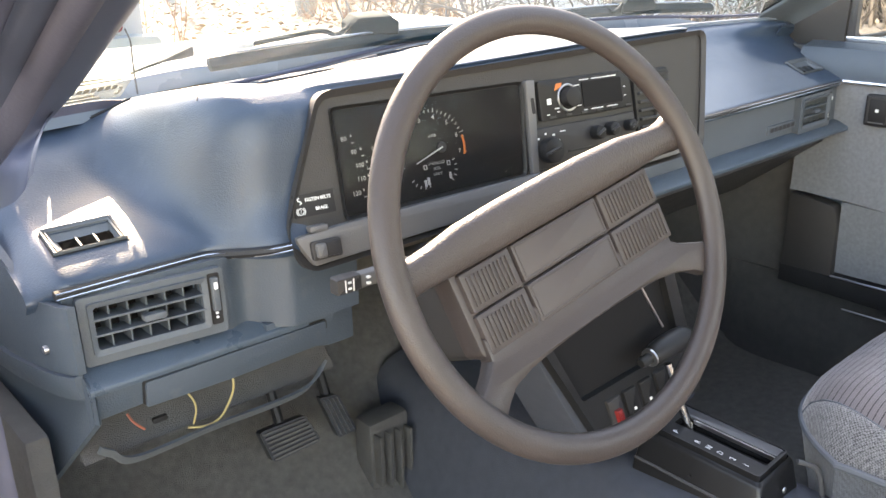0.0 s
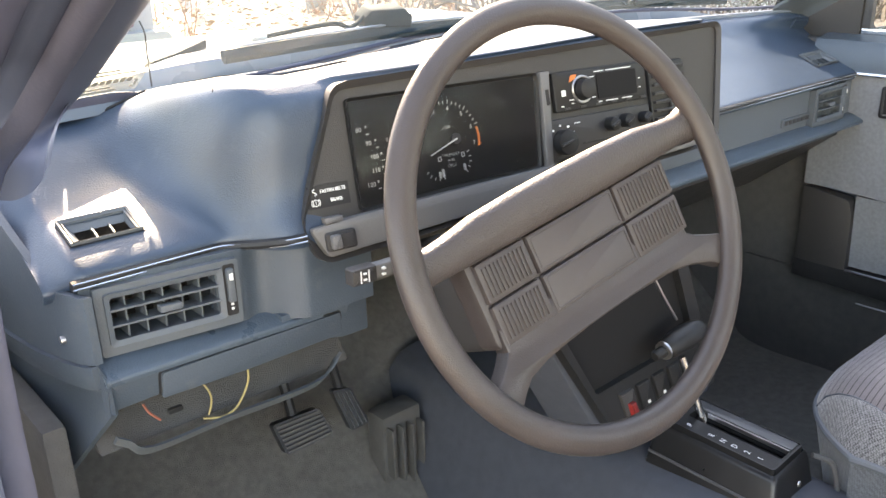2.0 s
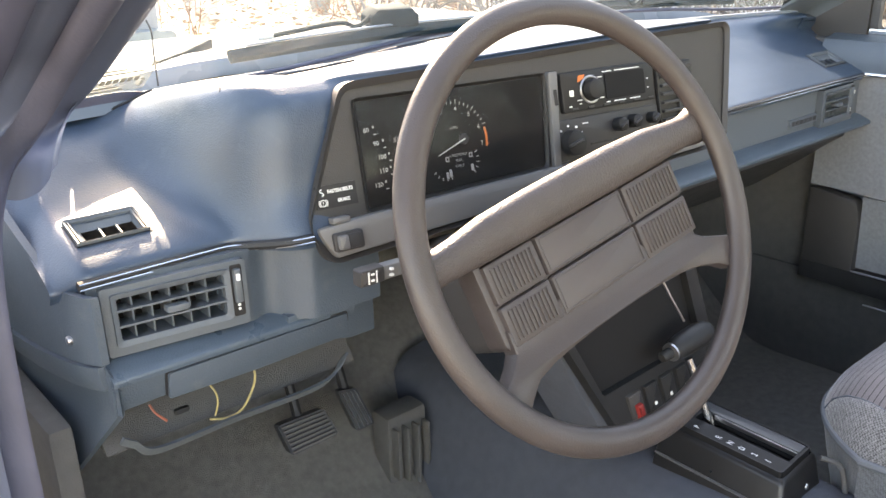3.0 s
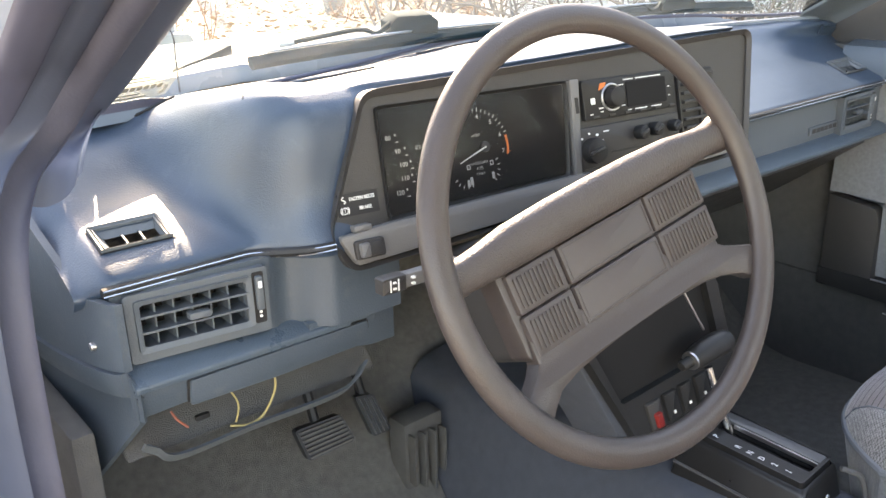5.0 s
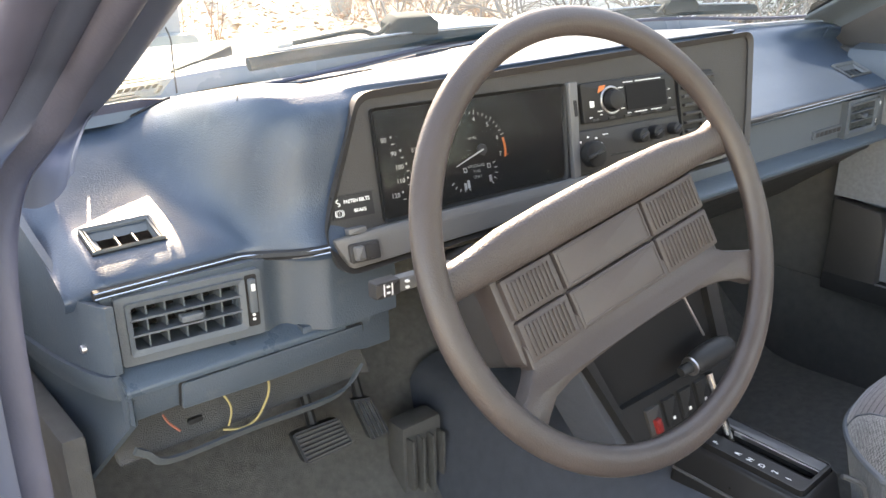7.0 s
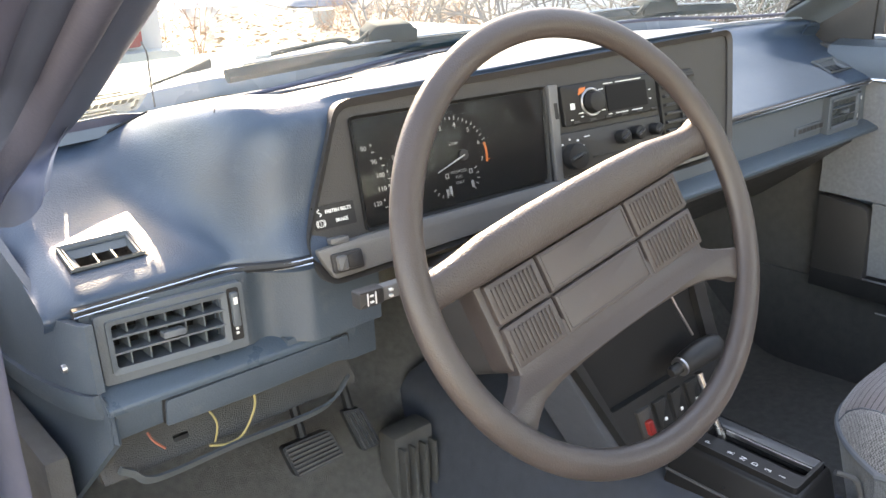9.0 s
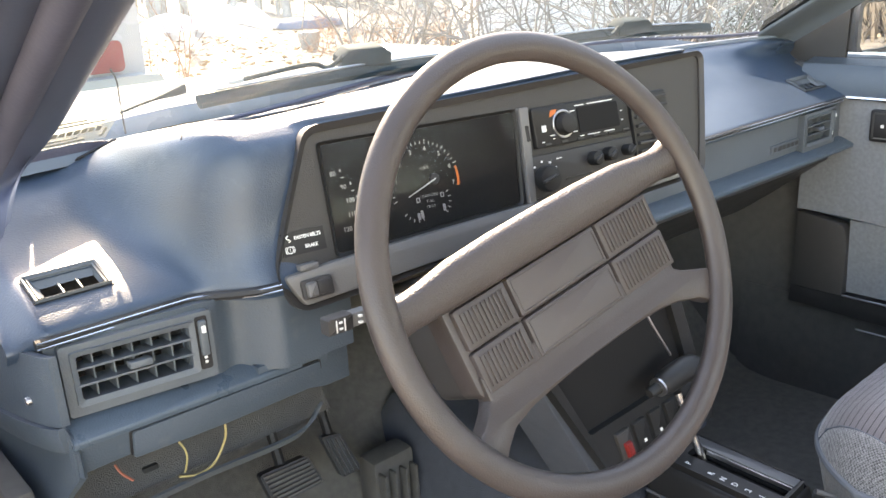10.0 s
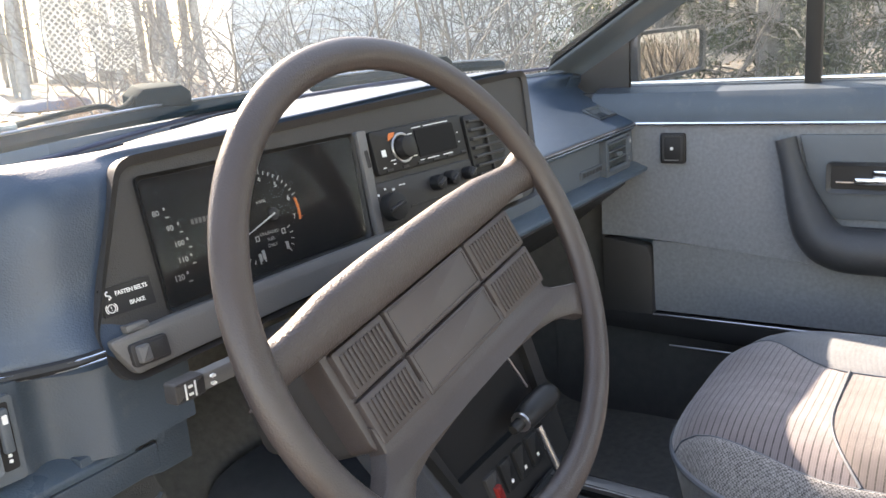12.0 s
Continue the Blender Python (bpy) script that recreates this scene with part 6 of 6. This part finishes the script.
# snow patches
for i, (deg, dist, sx, sy) in enumerate(((31.7, 11.6, 0.26, 0.3), (24.4, 20.5, 0.75, 0.7), (28.5, 22, 0.9, 0.5), (80, 4.6, 0.8, 0.5), (88, 5.0, 0.9, 0.5), (74, 5.2, 0.6, 0.5), (70, 9.5, 2.0, 1.0))):
    rng = random.Random(900 + i)
    c = polar(deg, dist)

    def mound(u, v, c=c, sx=sx, sy=sy, i=i, dist=dist):
        a = u * math.tau
        rr = v * (1 + 0.3 * noise.noise(Vector((math.cos(a) * 1.5, math.sin(a) * 1.5, i * 7.1))))
        return c + Vector((math.cos(a) * rr * sx, math.sin(a) * rr * sy, 0.005 + (0.5 if dist > 20 else 0.14) * min(sx, 1) * (1 - v ** 2) + 0.02 * noise.noise(Vector((a, v * 4, i)))))
    solid("snow_patch", sheet(mound, 28, 8), M_SNOW, "small patch of melting snow on the leaves", "snow", group="snow patches", kind="stuff")

# leaf litter
rng = random.Random(11)
lv, lf = [], []
for i in range(15000):
    deg, dist = rng.gauss(35, 24) if i < 10500 else rng.uniform(-140, 200), 3.4 + 13 * rng.random() ** 1.3
    c = polar(deg, dist, 0.04 + rng.random() * 0.03)
    a, s = rng.uniform(0, math.tau), rng.uniform(0.03, 0.07)
    e, w = Vector((math.cos(a), math.sin(a), rng.uniform(-0.5, 0.5))) * s, Vector((-math.sin(a), math.cos(a), rng.uniform(-0.6, 0.6))) * s * 0.6
    n = len(lv)
    lv += [c - e, c + w, c + e, c - w]
    lf.append((n, n + 1, n + 2, n + 3))
tagged(new("leaf_litter", mesh_from("leaf_litter", lv, lf, M_LEAF)), "brown fallen leaves scattered over the yard", "leaves", kind="stuff")

# white clapboard house behind the shrubs
house = thing("house", "white clapboard house half hidden by bare shrubs", "house")
ha, hb = polar(43.8, 9.8), polar(66, 11.2)
hd_ = (hb - ha).normalized()
hn = Vector((hd_.y, -hd_.x, 0)) if Vector((hd_.y, -hd_.x, 0)).dot(Vector((-0.5, -0.4, 0)) - ha) > 0 else Vector((-hd_.y, hd_.x, 0))
L = (hb - ha).length
part("wall", slab([(0, 0), (L, 0), (L, 3.2), (0, 3.2)], lambda a, b, d: ha + hd_ * a + Vector((0, 0, b)) + hn * d, -3.0, 0.0), M_SIDING, house)
for i in range(27):
    z = 0.09 + 0.115 * i
    part("clapboard", sheet(lambda u, v: ha + hd_ * (L * u) + Vector((0, 0, z + 0.118 * v)) + hn * (0.034 - 0.028 * v), 1, 1, 0.012, -hn), M_SIDING, house)
part("foundation", slab([(0, 0), (L, 0), (L, 0.1), (0, 0.1)], lambda a, b, d: ha + hd_ * a + Vector((0, 0, b)) + hn * d, -0.1, 0.03), M_BUMPER, house, "grey concrete foundation")
part("roof", slab([(-0.3, 3.1), (L + 0.3, 3.1), (L + 0.3, 3.3), (-0.3, 3.3)], lambda a, b, d: ha + hd_ * a + Vector((0, 0, b)) + hn * d, -3.2, 0.35), M_BARK2, house)

# lattice screen
lat = thing("lattice_screen", "weathered white garden lattice screen", "lattice")
la, lb = polar(33.0, 11.8), polar(38.0, 11.5)
ld = (lb - la).normalized()
LL = (lb - la).length
lpos = lambda a, b, d: la + ld * a + Vector((0, 0, b)) + Vector((ld.y, -ld.x, 0)) * d
for s in (-1, 1):
    off = -2.0
    while off < LL + 2.0:
        a0, a1 = off, off + s * 2.1
        b0, b1 = 0.75, 2.85
        pts = [(a0 + (a1 - a0) * t, b0 + (b1 - b0) * t) for t in np.linspace(0, 1, 40)]
        pts = [p for p in pts if 0 <= p[0] <= LL]
        if len(pts) > 2:
            p, q = pts[0], pts[-1]
            part("slat", slab([(p[0] - 0.0135, p[1]), (p[0] + 0.0135, p[1]), (q[0] + 0.0135, q[1]), (q[0] - 0.0135, q[1])], lpos, -0.006 + 0.008 * s, 0.006 + 0.008 * s), M_LATTICE, lat)
        off += 0.085
for a in (0.0, LL):
    part("post", slab(rect(a - 0.022, a + 0.022, 0.7, 2.9), lpos, -0.03, 0.03), M_LATTICE, lat)

bin_ = thing("garden_bin", "grey planter tub standing on the leaves", "tub")
bc = polar(32.8, 12.8)
part("tub", tube([bc + Vector((0, 0, z)) for z in (0, 0.06, 0.2, 0.25)], [0.12, 0.14, 0.165, 0.17], 16), M_BUMPER, bin_)
tp = thing("tarpaulin_heap", "blue-grey tarpaulin over a low heap", "tarpaulin")
tc = polar(32.8, 18.6)
part("sheet", sheet(lambda u, v: tc + Vector((math.cos(u * math.tau) * v * 0.8, math.sin(u * math.tau) * v * 0.6, 0.17 * (1 - v ** 6) + 0.06 * noise.noise(Vector((u * 9, v * 5, 2))))), 30, 8), M_TARP, tp)

# parked vehicle beyond the bonnet, its blue body coloured grey for the glare haze
tk = thing("parked_vehicle", "pale grey parked vehicle with grey bumper and red tail lamp", "car")
tk_m = Matrix.Translation((0.31, 3.6, 0))
tkp = lambda a, b, d: tk_m @ Vector((a, d, b))
part("body", slab(rounded([(-0.85, 0.45), (0.85, 0.45), (0.86, 0.95), (0.80, 1.05), (0.66, 1.68), (-0.66, 1.68), (-0.80, 1.05), (-0.86, 0.95)], 0.08, 4), tkp, 0.0, 4.2), M_TRUCK, tk)
part("rear_window", slab(rounded([(-0.66, 1.06), (0.66, 1.06), (0.56, 1.56), (-0.56, 1.56)], 0.06), tkp, -0.01, 0.05), M_BLACK, tk, "dark rear window")
part("bumper", slab(rounded([(-0.88, 0.47), (0.88, 0.47), (0.88, 0.645), (-0.88, 0.645)], 0.05), tkp, -0.14, 0.1), M_BUMPER, tk, "grey-green bumper")
for s in (-1, 1):
    part("tail_lamp", slab(rounded(rect(s * 0.66 - 0.09, s * 0.66 + 0.09, 0.66, 0.80), 0.03), tkp, -0.03, 0.05), M_TAIL, tk, "red tail lamp")
    for d in (0.75, 3.3):
        w = [tk_m @ Vector((s * 0.74, d, 0.33)) + (tk_m.to_3x3() @ Vector((x, 0, 0))) for x in (-0.11, 0.11)]
        part("wheel", tube(w, 0.32, 20), M_RUBBER, tk)
